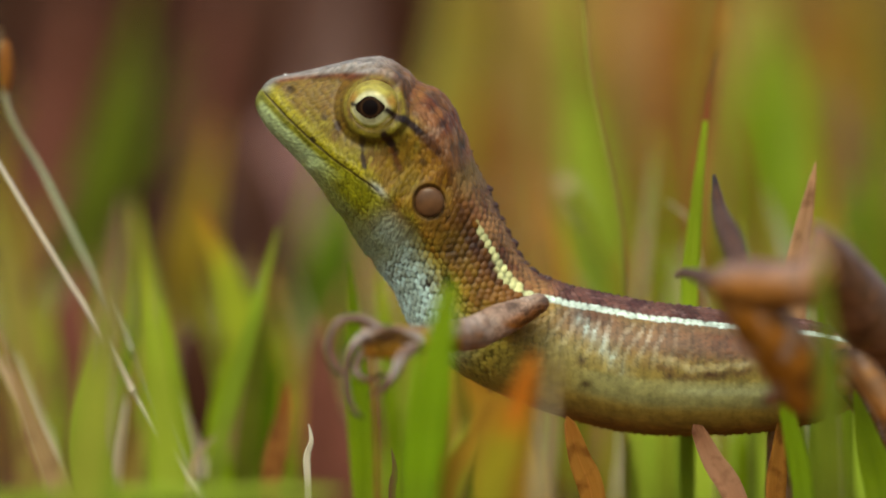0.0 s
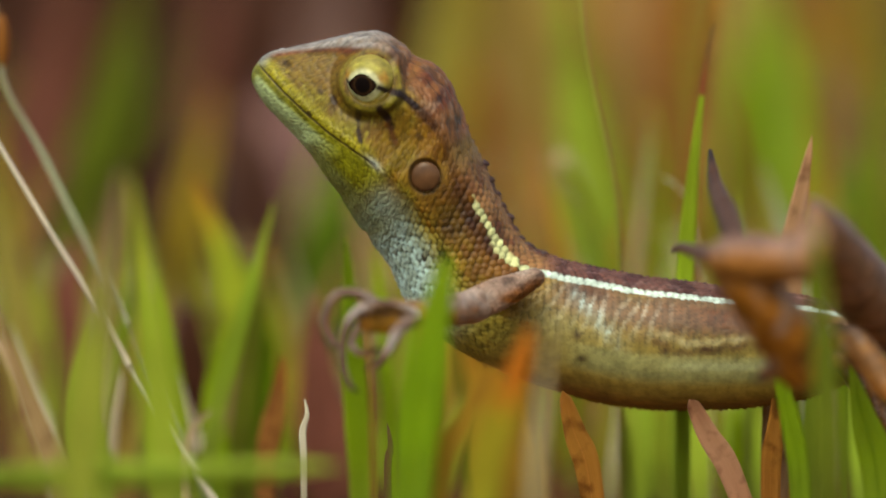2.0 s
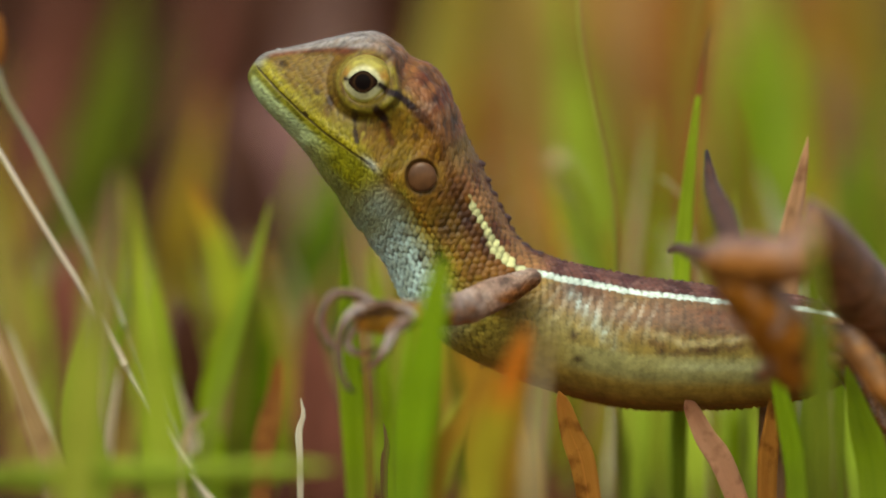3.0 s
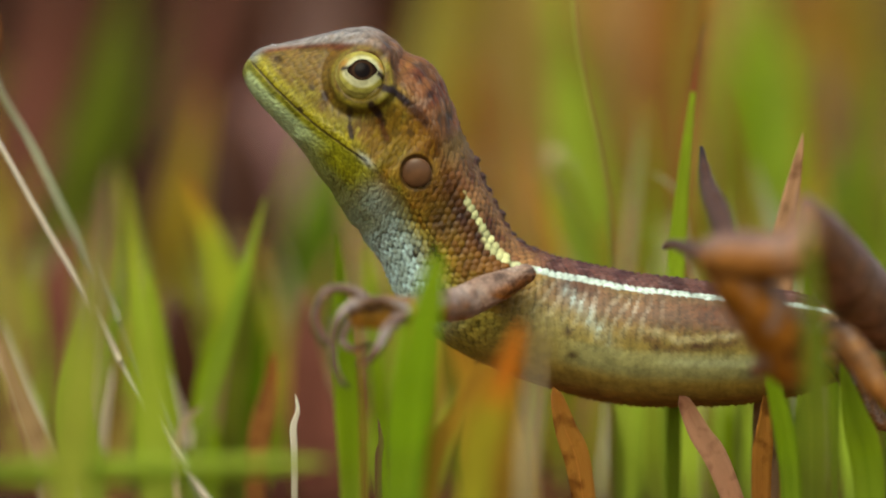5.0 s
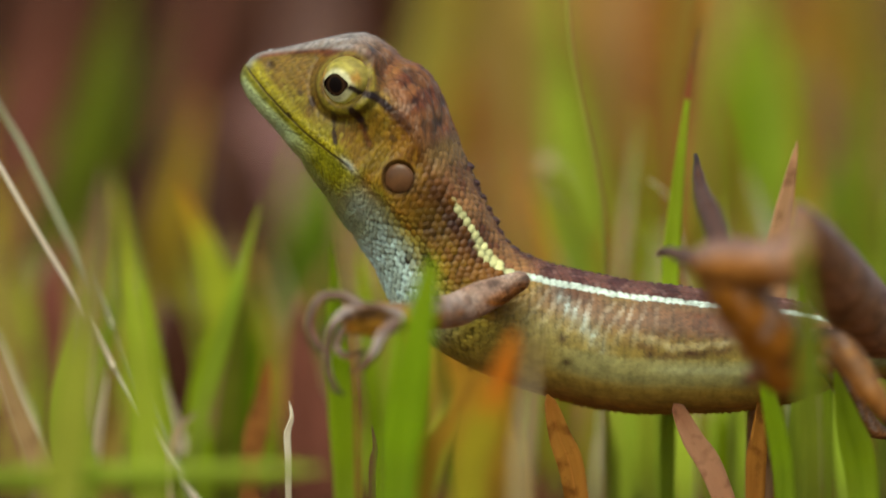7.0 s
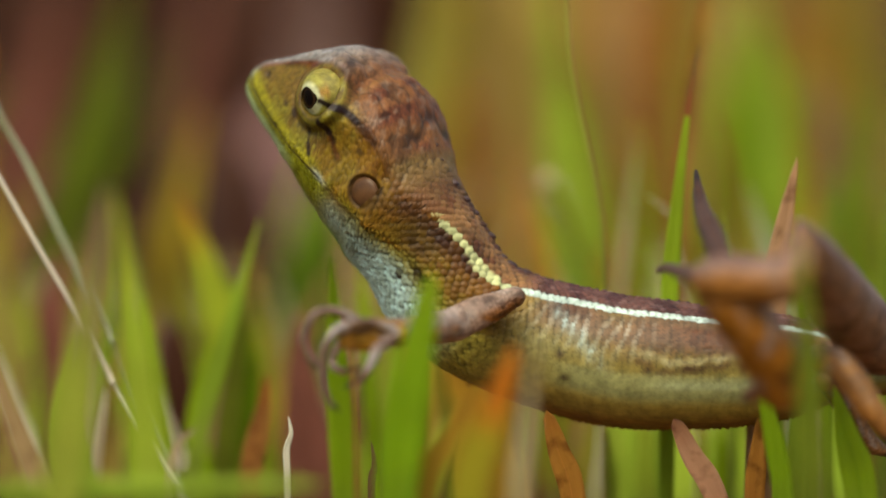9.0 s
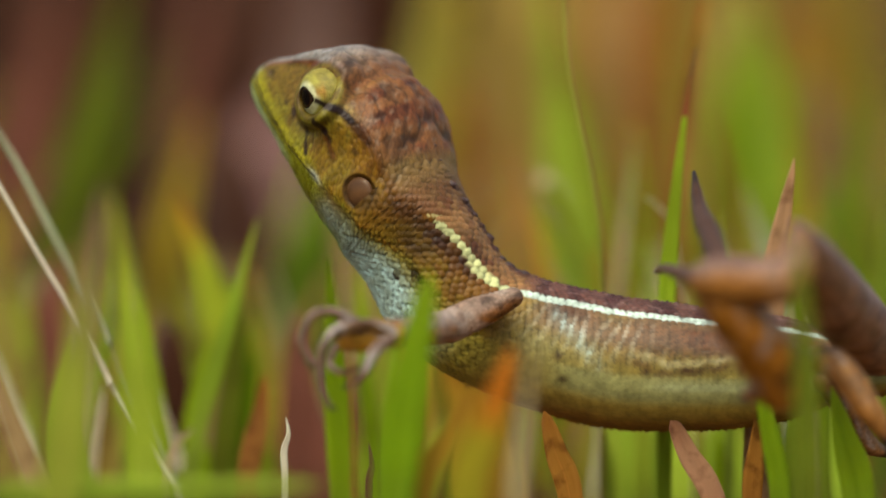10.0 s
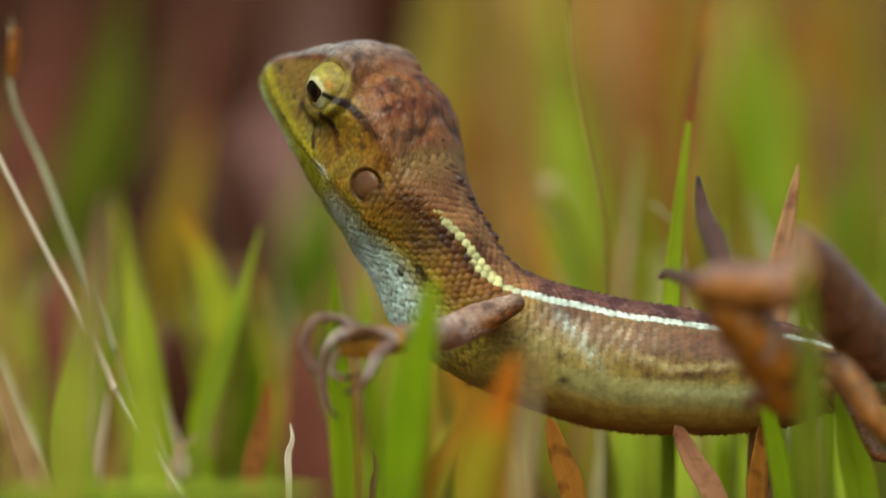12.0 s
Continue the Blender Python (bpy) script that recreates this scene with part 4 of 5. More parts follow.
# ---- grass ----
def blade_mesh(name, pts, width, turn=0.0, fold=0.25, shape="blade", n=18, blunt=0.75):
    """A grass blade from root to tip, folded along its midrib and closed on both faces; or a round stem."""
    c = curve_through(pts, n)
    t = np.gradient(c, axis=0)
    t /= np.linalg.norm(t, axis=1)[:, None]
    s = np.linspace(0, 1, n)
    if shape == "stem":
        r = width * 0.5 * (1.0 - 0.45 * s)
        v, uv = [], []
        for i in range(n):
            u = np.cross(t[i], (0.0, 1.0, 0.05))
            u /= np.linalg.norm(u)
            w = np.cross(u, t[i])
            for j in range(8):
                a = 2 * math.pi * j / 8
                v.append(c[i] + r[i] * (math.cos(a) * u + math.sin(a) * w))
                uv.append((j / 8, s[i]))
        f = grid_faces(n, 8, True) + [tuple(range(8)), tuple(range(8 * n - 8, 8 * n))[::-1]]
        return mesh(name, v, f, uvs=uv)
    prof = np.minimum(0.8 + 0.5 * s, 1.0) * np.clip((1 - s) / 0.5, 0, 1) ** blunt + 0.012
    v, uv = [], []
    across = np.array([-1, -0.5, 0, 0.5, 1.0])
    for i in range(n):
        r0 = np.array([0.0, -0.5, 0.85]) if turn is None else np.array([math.cos(turn), math.sin(turn), 0.0])
        u = r0 - t[i] * np.dot(r0, t[i])
        u /= np.linalg.norm(u)
        w = np.cross(u, t[i])
        hw = width * 0.5 * prof[i]
        for lay in (0, 1):
            for k in across:
                v.append(c[i] + u * hw * k + w * (abs(k) * fold * hw - lay * (0.12 + 0.1 * (1 - abs(k)))))
                uv.append((k * 0.5 + 0.5, s[i]))
    f = []
    for i in range(n - 1):
        a, b = i * 10, i * 10 + 10
        for k in range(4):
            f.append((a + k, a + k + 1, b + k + 1, b + k))
            f.append((a + 5 + k, b + 5 + k, b + 6 + k, a + 6 + k))
        f.append((a, b, b + 5, a + 5))
        f.append((a + 4, a + 9, b + 9, b + 4))
    return mesh(name, v, f, uvs=uv)


def grass(label, mat, width, *pts, turn=0.15, fold=0.25, shape="blade", name="grass_shoot", blunt=0.75):
    """One blade or stem standing in the ground; its origin is at its root."""
    root = Vector(pts[0])
    me = blade_mesh(name, [Vector(p) - root for p in pts], width, turn, fold, shape, blunt=blunt)
    ob = part(name, me, mat, None)
    ob.location = root * MM
    if shape == "blade":
        line = curve_through([Vector(p) - root for p in pts], 16)[:-2] + np.array([0, -0.06, 0])
        part("midrib", blade_mesh("midrib", line, width * (0.03 if mat in (ROSY, EMBER, RUST, TAN, UMBER) else 0.05), shape="stem", n=14), mat, ob)
    return tagged(ob, label, "grass", "grass round the lizard")


def dead_leaf(label, mat, foot, wide, high, lean=0.0, tilt=0.0, turn=0.0, curl=0.3, seed=1):
    """A large dry leaf standing in the litter: oval, cupped, with a ragged rim and a raised midrib."""
    rng = np.random.default_rng(seed)
    n, m = 22, 13
    v, uv = [], []
    rag = rng.uniform(0.88, 1.06, (n, 2))
    for lay in (0, 1):
        for i in range(n):
            s = i / (n - 1)
            half = wide * 0.5 * (math.sin(math.pi * min(1, s * 0.96 + 0.03)) ** 0.62)
            for j in range(m):
                k = j / (m - 1) * 2 - 1
                x = half * k * rag[i, int(k > 0)]
                y = curl * wide * (k * k * 0.5 + 0.35 * (s - 0.4) ** 2) + 0.02 * wide * math.sin(9 * s + 4 * abs(k)) - 0.5 * lay - 0.6 * math.exp(-(k / 0.06) ** 2)
                v.append((x, y, high * s))
                uv.append((k * 0.5 + 0.5, s))
    f = grid_faces(n, m, False)
    q = n * m
    f += [tuple(reversed([a + q for a in face])) for face in f]
    for i in range(n - 1):
        a, b = i * m, i * m + m
        f += [(a, b, b + q, a + q), (a + m - 1, a + m - 1 + q, b + m - 1 + q, b + m - 1)]
    ob = part("dead_leaf", mesh("dead_leaf", v, f, uvs=uv), mat, None)
    ob.matrix_world = pose(foot[0] * MM, foot[1] * MM, (foot[2] - 3) * MM, lean, tilt, turn)
    part("petiole", blade_mesh("petiole", [(0, 0, 1), (1, -2, -4), (3, -6, -6)], 1.6, shape="stem", n=8), UMBER, ob)
    return tagged(ob, label, "leaf", "dead leaves in the litter")


# blades close to the lizard
grass("broad fresh green grass blade standing before the foreleg", GREEN, 4.29, (-3.18, -52, 0), (-2.49, -52, 18.71), (-1.13, -52, 29.53), (0.9, -52, 40.87), turn=0.05, blunt=0.4)
grass("narrow fresh green grass blade behind the toes", GREEN, 3.29, (-8.86, 14, 0), (-8.98, 14, 9.82), (-10.15, 14, 25.88), (-10.72, 14, 37.77))
grass("soft green grass blade behind the hand", GREEN, 2.24, (-4.51, 45, 0), (-5.57, 45, 5.7), (-6.96, 45, 22.83), (-8.14, 45, 34.81))
grass("thin brown dry stalk gripped by the toes", RUST, 0.55, (-6.66, -33.5, 0), (-6.87, -33.5, 16.14), (-7.16, -33.5, 26.98), (-7.63, -33.5, 32.92), shape="stem", name="dry_grass_shoot")
grass("small pale dry grass tip", PALESTEM, 0.82, (-15.13, -4, 0), (-15.17, -4, 12.98), (-15.29, -4, 16.81), (-14.78, -4, 18.73), (-15.03, -4, 20.58), turn=0.5)
grass("thin curled brown dry blade", UMBER, 0.88, (-5.32, -6, 0), (-5.69, -6, 12.48), (-5.37, -6, 15.47), (-5.75, -6, 18.14))
grass("yellow-green grass blade leaning over", LIME, 2.1, (-29.69, 30, 0), (-26.55, 30, 16.08), (-22.75, 30, 29.77), (-19.73, 30, 41.04))
grass("yellow grass blade with orange tip", LIMEAMBER, 4.81, (-23.01, 64, 0), (-24.4, 64, 16.56), (-27.13, 64, 29.75), (-31.95, 64, 42.53))
grass("moss-green grass blade behind", MOSS, 3.0, (-24.26, 45, 0), (-24.94, 45, 7.97), (-23.13, 45, 22.83), (-22.05, 45, 32.7))
grass("broad grass blade with withered brown tip", BROWNTIP, 3.74, (-35.48, -72, 0), (-34.2, -72, 21.37), (-32.13, -72, 35.41), (-30.07, -72, 50.72))
grass("broad lime-green grass blade", LIME, 3.58, (-25.9, -68, 0), (-26.3, -68, 20.83), (-27.6, -68, 35.03), (-29.63, -68, 49.68))
grass("green grass blade half hidden", GREEN, 4.34, (-32.98, 60, 0), (-34.42, 60, 3.85), (-35.08, 60, 16.99), (-37.19, 60, 30.07))
grass("narrow rust-red dry grass blade", RUST, 2.69, (-20.86, 24, 0), (-20.65, 24, 9.31), (-19.96, 24, 14.06), (-19.14, 24, 18.13), (-18.65, 24, 22.73), blunt=0.6)
grass("wide maroon dead blade", MAROON, 6.87, (-13.37, 60, 0), (-14.09, 60, 3.85), (-15.37, 60, 15.53), (-16.21, 60, 27.17))
grass("pale tan dry blade bent low", TAN, 2.45, (-37.28, -38, 0), (-39.52, -38, 15.67), (-42.69, -38, 24.52), (-46.4, -38, 35.69))
grass("pale straw blade bent low", STRAW, 1.55, (-39.19, -30, 0), (-41.35, -30, 17), (-43.23, -30, 22.41), (-47.92, -30, 32.6))
grass("green grass blade lying across low", YELLOWLIME, 3.0, (-60.46, -70, 0), (-53.22, -70, 17.6), (-35.9, -70, 20.3), (-20.76, -70, 20.9), (-9.4, -70, 21.6), turn=None, blunt=0.4)
grass("small forked straw tip", STRAW, 1.33, (-29.75, 20, 0), (-30.38, 20, 9.02), (-29.35, 20, 13.87), (-26.67, 20, 16.56))
# under and before the belly
grass("orange-tipped dry blade before the belly", ORANGETIP, 3.40, (3.1, -62, 0), (4.53, -62, 20.04), (6.95, -62, 27.81), (9.03, -62, 34.46), blunt=0.55)
grass("amber dry blade curving", AMBER, 2.85, (-2.52, -48, 0), (0.06, -48, 18.18), (2.63, -48, 23.36), (5.77, -48, 29.11))
grass("pale buff dry blade before the belly", STRAW, 1.28, (8.89, -75, 0), (9.12, -75, 21.77), (9.8, -75, 28.2), (10.43, -75, 36.76))
grass("broad amber dead leaf under the chest", AMBER, 8.4, (10.28, 44, 0), (9.21, 44, 5.83), (7.09, 44, 14.46), (2.17, 44, 25.04), turn=-0.2)
grass("spotted rust-brown dead blade touching the belly", EMBER, 2.9, (18.39, -7, 0), (16.65, -7, 12.61), (15.12, -7, 17.18), (13.79, -7, 21.87), fold=0.5, blunt=0.4)
grass("spotted tan-brown dead blade touching the belly", ROSY, 2.7, (37.15, -7, 0), (32.54, -7, 12.61), (29.99, -7, 16.87), (27.96, -7, 21.11), fold=0.4, blunt=0.3)
grass("orange-brown dead blade beneath the hip", EMBER, 2.3, (37.07, -8, 0), (36.99, -8, 12.75), (37.34, -8, 17.94), (37.93, -8, 24.89))
grass("yellow-green blade beneath the belly", YELLOWLIME, 9.58, (28.59, 70, 0), (27.84, 70, 2.37), (27.07, 70, 11.46), (26.27, 70, 26.3))
grass("pale blade beneath the belly", OLIVE, 5.06, (21.5, 60, 0), (21.86, 60, 3.7), (22.56, 60, 12.61), (22.88, 60, 24.26))
grass("fresh green blade beneath the belly", YELLOWLIME, 3.36, (32.8, 44, 0), (32.63, 44, 5.83), (32.03, 44, 14.46), (31.7, 44, 25.74))
grass("light green blade beneath the belly", LIME, 3.4, (38.9, 50, 0), (38.51, 50, 5.03), (37.97, 50, 13.05), (37.34, 50, 25.19))
# about the hind leg
grass("green grass blade beside the hind foot", GREEN, 2.30, (39.78, -22, 0), (38.86, -22, 14.61), (37.17, -22, 23.31), (34.85, -22, 34.3))
grass("moss-green grass blade before the hind leg", MOSS, 2.9, (38.2, -66, 0), (37.8, -66, 20.46), (37.1, -66, 33.74), (36.2, -66, 46.4), blunt=0.6)
grass("green blade by the tail", GREEN, 3.66, (48.52, -20, 0), (47.49, -20, 14.34), (45.91, -20, 20.62), (44.47, -20, 26.15))
grass("lime blade behind the tail", LIME, 3.3, (44.24, 16, 0), (43.85, 16, 9.56), (44.13, 16, 17.69), (44.45, 16, 28.34))
grass("lime blade behind the hip", LIME, 3.02, (40.75, 14, 0), (40.56, 14, 9.82), (39.86, 14, 15.93), (38.61, 14, 25.88))
grass("orange-tan dry blade tip beside the hind foot", TAN, 3.72, (38.17, 3, 0), (38.68, 3, 23.08), (40.2, 3, 37.92), (42.31, 3, 49.81))
grass("tall green grass blade with red dry tip", REDTIP, 2.01, (28.21, 9, 0), (28.28, 9, 27.68), (28.5, 9, 36.83), (29.37, 9, 47.25), (30.74, 9, 58.94), blunt=0.8)
grass("thin red-brown flowering stalk rising from the grass", MAROON, 0.52, (28.85, 17, 0), (28.85, 17, 25.58), (29.32, 16, 38.95), (30.38, 15, 52.86), (31.14, 14, 58.8), (31.78, 14, 62.08), shape="stem")
grass("dry brown seed spike standing behind", RUST, 1.87, (32.55, 60, 0), (32.8, 60, 40.22), (33.62, 60, 51.06), (34.73, 60, 59.71), (36.42, 60, 69.06), blunt=0.4)
# softer blades behind
grass("thin curved green stalk behind", KHAKI, 0.66, (21.57, 18, 0), (21.3, 18, 36.15), (20.41, 18, 44.78), (18.4, 18, 53.74), (17.06, 18, 60.68), (16.5, 18, 68.6), shape="stem")
DROOP = grass("thin drooping stalk with pale bud", OLIVE, 1.49, (21.99, 75, 0), (21.45, 75, 28.86), (19.65, 75, 35.58), (18.15, 75, 39.9), (16.36, 75, 42.43), shape="stem")
BUD = part("bud", ball("bud", 0.95, 16, 12), CHALK, DROOP, "pale dry bud")
BUD.location = (Vector((16.13, 75, 43.03)) - Vector((0, 75, 0))) * MM - Vector((DROOP.location.x, 0, 0))
BUD.scale = (1.0, 0.9, 1.25)
grass("broad soft green blade behind", LIME, 7.95, (25.69, 160, 0), (24.06, 160, 23.69), (21.24, 160, 45.34), (17.73, 160, 73.76))
grass("broad yellow-green blade behind", LIME, 10.88, (63.36, 190, 0), (60.49, 190, 21.34), (56.26, 190, 43.15), (52.05, 190, 67.57))
grass("soft olive blade standing behind", OLIVE, 11.05, (67.11, 200, 0), (66.04, 200, 20.56), (63.15, 200, 39.03), (60.25, 200, 61.09))
grass("green blade far behind", GREEN, 10.45, (51.07, 220, 0), (51.44, 220, 18.99), (52.29, 220, 38.03), (52.64, 220, 60.77))
grass("moss-green blade by the edge behind", MOSS, 9.20, (68.51, 140, 0), (66.28, 140, 16.85), (64.48, 140, 33.65), (63.07, 140, 54.55))
grass("green blade leaning behind", MOSS, 7.71, (-70, 230, 0), (-65.04, 230, 18.21), (-57.18, 230, 42.35), (-49.81, 230, 72.12))
grass("long moss-green blade leaning far behind", MOSS, 9.5, (-65.14, 210, 0), (-59.33, 210, 27.29), (-53.14, 210, 47.88), (-48.84, 210, 66.52))
grass("golden dry blade behind", GOLD, 6.0, (-44.06, 190, 0), (-41.69, 190, 21.34), (-39.36, 190, 33.17), (-35.68, 190, 48.59))
grass("dark green blade behind the throat", DEEP, 11.42, (-25.05, 170, 0), (-22.39, 170, 5.23), (-18.39, 170, 21.14), (-12.64, 170, 44.92))
grass("khaki blade far behind the head", KHAKI, 13.08, (-2.42, 260, 0), (-1.41, 260, 15.86), (0.1, 260, 46.09), (1.6, 260, 74.15))
grass("olive blade at the edge", OLIVE, 4.04, (-60.36, 120, 0), (-61.04, 120, 18.71), (-61.75, 120, 30.88), (-63.24, 120, 47.05))
grass("dark brown stalk leaning behind", UMBER, 3.17, (-60.91, 110, 0), (-59.17, 110, 19.63), (-55.1, 110, 33.18), (-51.07, 110, 42.72))
grass("green blade low behind", GREEN, 5.56, (-21.05, 110, 0), (-21.45, 110, -2.95), (-22.61, 110, 11.64), (-24.96, 110, 22.83))
grass("green blade low behind the hand", GREEN, 2.91, (-0.32, 120, 0), (-1.14, 120, -4.28), (-1.94, 120, 10.57), (-3.16, 120, 23.58))
grass("tan dry blade behind the back", TAN, 11.69, (42.21, 300, 0), (41.62, 300, 12.73), (39.93, 300, 39.35), (37.69, 300, 72.19), turn=0.4)
grass("brown dry blade behind the neck", TAN, 13.27, (12.86, 330, 0), (13.4, 330, 10.38), (11.71, 330, 38.07), (12.77, 330, 72.22), turn=0.4)
grass("rust dry blade behind at the edge", RUST, 9.06, (75.29, 260, 0), (74.67, 260, 15.86), (71.97, 260, 41.07), (68.77, 260, 68.15))
def swaying_stem(label, mat, width, root, knee, *upper):
    """A stalk whose upper half sways at its node: lower stalk, and the upper stalk hung from it."""
    r, k = Vector(root), Vector(knee)
    mid = r.lerp(k, 0.5) + Vector((-0.3, 0, -0.2))
    ob = grass(label, mat, width * 1.1, root, tuple(mid), knee, shape="stem", name="grass_shoot")
    me = blade_mesh("upper_stalk", [Vector(p) - k for p in (knee, *upper)], width, 0, 0, "stem")
    up = part("upper_stalk", me, mat, ob)
    up.location = (k - r) * MM
    node = part("node", ball("node", width * 0.52, 12, 8), mat, ob)
    node.location = (k - r) * MM
    return ob, up, (k - r) * MM


STEM_A = swaying_stem("thin pale straw grass stem leaning over", PALESTEM, 0.8, (-20.9, 9, 0), (-35.74, 9, 22.96), (-40.12, 9, 30.81), (-45.41, 9, 39.57), (-53.75, 9, 53.88))
STEM_B = swaying_stem("grey-green grass stem with orange seed head", SAGE, 0.86, (-24.58, 24, 0), (-36.95, 24, 26.25), (-42.14, 24, 36.37), (-47.37, 24, 47.13), (-51.61, 24, 55.19), (-52.47, 24, 64.55))
SEED = part("seed_head", ball("seed_head", 1.08, 14, 10), EMBER, STEM_B[0], "dry orange-brown seed head")
SEED.parent = STEM_B[1]
SEED.location = (Vector((-51.77, 24, 60.0)) - Vector((-36.95, 24, 26.25))) * MM
SEED.scale = (0.8, 0.8, 3.0)

# dry leaves behind
dead_leaf("large dark maroon dead leaf standing in litter", BARKLEAF, (-48.06, 480, 0), 73.81, 151.57, lean=-4, tilt=14, seed=1)
dead_leaf("large dark maroon dead leaf behind", BARKLEAF, (-96.25, 620, 0), 94.02, 189.55, lean=3, tilt=8, seed=2)
dead_leaf("mauve dead leaf leaning in litter", MAUVE, (-37.01, 330, 0), 21, 51.96, lean=-8, tilt=12, seed=3)
dead_leaf("dark maroon dead leaf behind the grass", BARKLEAF, (-95.47, 430, 0), 32.43, 112.24, lean=4, tilt=18, seed=4)
dead_leaf("fawn dead leaf behind the lizard", FAWN, (20.1, 520, 0), 57.74, 171.84, lean=3, tilt=-3, seed=5)
dead_leaf("sienna dead leaf behind the lizard", SIENNA, (46.98, 430, 0), 34.92, 147.17, lean=-3, tilt=2, seed=6)
dead_leaf("fawn dead leaf behind the tail", FAWN, (85.92, 680, 0), 80.07, 208.19, lean=2, tilt=-6, seed=7)
dead_leaf("sienna dead leaf behind the tail", SIENNA, (91.26, 400, 0), 31.32, 126.49, lean=2, tilt=-6, seed=8)
dead_leaf("dark maroon dead leaf low in litter", BARKLEAF, (-43.25, 220, 0), 28.49, 49.38, lean=-10, tilt=10, seed=9)
dead_leaf("sienna dead leaf low at the edge", SIENNA, (-66.62, 230, 0), 17.35, 34.69, lean=-8, tilt=-5, seed=10)
dead_leaf("fawn dead leaf far behind the head", FAWN, (-11.35, 800, 0), 106.29, 230.3, lean=2, tilt=3, seed=11)

# more of the soft sward behind
grass("soft lime blade low behind", LIME, 6.12, (-55.67, 90, 0), (-54.9, 90, -0.29), (-54.04, 90, 13.78), (-54.3, 90, 30.71))
grass("soft green blade low behind", GREEN, 4.11, (-48.21, 130, 0), (-47.83, 130, -5.61), (-46.89, 130, 13.64), (-45.15, 130, 30.17))
grass("soft lime blade behind the throat", LIME, 6.27, (-30.56, 140, 0), (-31.01, 140, -6.94), (-32.21, 140, 8.43), (-34.65, 140, 27.78))
grass("thin pale blade behind the throat", STRAW, 2.55, (-38.76, 150, 0), (-38.37, 150, -8.27), (-37.45, 150, 7.36), (-36.12, 150, 19.35))
grass("soft lime blade behind the belly", LIME, 7.65, (16.73, 150, 0), (17.18, 150, -8.27), (17.55, 150, 15.93), (19.2, 150, 41.52))
grass("soft olive blade behind the back", OLIVE, 11.56, (32.49, 230, 0), (31.97, 230, 8.52), (29.98, 230, 27.88), (28.46, 230, 54.85))
grass("soft olive blade behind the tail", OLIVE, 8.79, (49.92, 170, 0), (49.45, 170, 5.23), (47.13, 170, 27.32), (45.26, 170, 49.3))
grass("soft dark green blade behind the tail", DEEP, 7.27, (58.09, 120, 0), (57.61, 120, 10.57), (58.7, 120, 28.45), (60.21, 120, 43.02))
grass("soft olive blade high behind", OLIVE, 13.82, (50.73, 300, 0), (50.89, 300, 12.73), (48.42, 300, 39.35), (45.1, 300, 72.19))
grass("soft khaki blade high behind the crown", KHAKI, 8.05, (5.65, 260, 0), (5.14, 260, 15.86), (3.11, 260, 46.09), (0.6, 260, 74.15))
grass("soft olive blade high at the edge", OLIVE, 15.28, (84.9, 320, 0), (83.72, 320, 11.16), (82.43, 320, 38.5), (81.09, 320, 72.21))

# russet streaks behind the back
grass("russet dry blade behind the back", RUST, 6.85, (40.81, 240, 0), (41.23, 240, 17.43), (40.15, 240, 41.92), (38.56, 240, 72.13))
grass("russet dry blade high behind the tail", EMBER, 4.68, (67.2, 210, 0), (66.13, 210, 19.78), (64.09, 210, 43.2), (61.62, 210, 63.73))
grass("russet dry blade behind the nape", RUST, 9.64, (9.28, 230, 0), (9.27, 230, 8.52), (7.81, 230, 27.88), (6.35, 230, 54.85))
grass("russet dry blade behind the shoulder", SIENNA, 5.36, (15.77, 180, 0), (15.3, 180, 13.15), (13.48, 180, 32.87), (12.57, 180, 50.73))
grass("pale curled tip behind the back", STRAW, 1.23, (22.78, 130, 0), (21.48, 130, 26.04), (19.39, 130, 37.58), (17.33, 130, 40.71), (16.51, 130, 38.82), turn=0.3)
grass("bright lime blade below the belly", LIME, 2.99, (27.77, 30, 0), (27.4, 30, 7.69), (27.04, 30, 13.33), (26.47, 30, 20.19))
grass("bright green blade below the belly", GREEN, 2.29, (35.69, 26, 0), (36.19, 26, 8.23), (36.97, 26, 13.82), (37.61, 26, 20.62))
grass("bleached blade below the belly", CHALK, 0.7, (21.27, 46, 0), (21.61, 46, 5.57), (22.16, 46, 11.39), (22.27, 46, 18.48))
grass("maroon dry blade leaning in litter", MAROON, 3.68, (-56.59, 70, 0), (-55.09, 70, 2.37), (-52.8, 70, 11.46), (-51.26, 70, 20.37))
grass("bleached blade bent low at the edge", CHALK, 1.7, (-45.16, 50, 0), (-47.97, 50, 7.33), (-51.46, 50, 15.91), (-54.25, 50, 23.76))
grass("bleached thin blade in the sward", CHALK, 1, (-27.63, 55, 0), (-29.41, 55, 4.37), (-31.89, 55, 11.74), (-34.02, 55, 17.52))
grass("fresh lime blade at the edge", LIME, 4.12, (-40.97, 34, 0), (-41.76, 34, 7.16), (-43.63, 34, 15.61), (-41.85, 34, 26.67))
grass("fresh green blade between the stems", GREEN, 3.06, (-26.81, 40, 0), (-27.35, 40, 6.36), (-27.8, 40, 16.32), (-26.02, 40, 26.11))
grass("lime blade tip under the belly", LIME, 2, (22.38, 20, 0), (22.21, 20, 9.02), (21.93, 20, 13.2), (21.51, 20, 18.24))
grass("narrow bright lime blade under the belly", YELLOWLIME, 1.61, (28.8, 22, 0), (28.49, 22, 8.76), (28.2, 22, 12.95), (27.78, 22, 19.02))
grass("narrow lime blade by the hip", YELLOWLIME, 1.71, (41.54, 14, 0), (41.35, 14, 9.82), (41.71, 14, 15.27), (42.2, 14, 21.9))
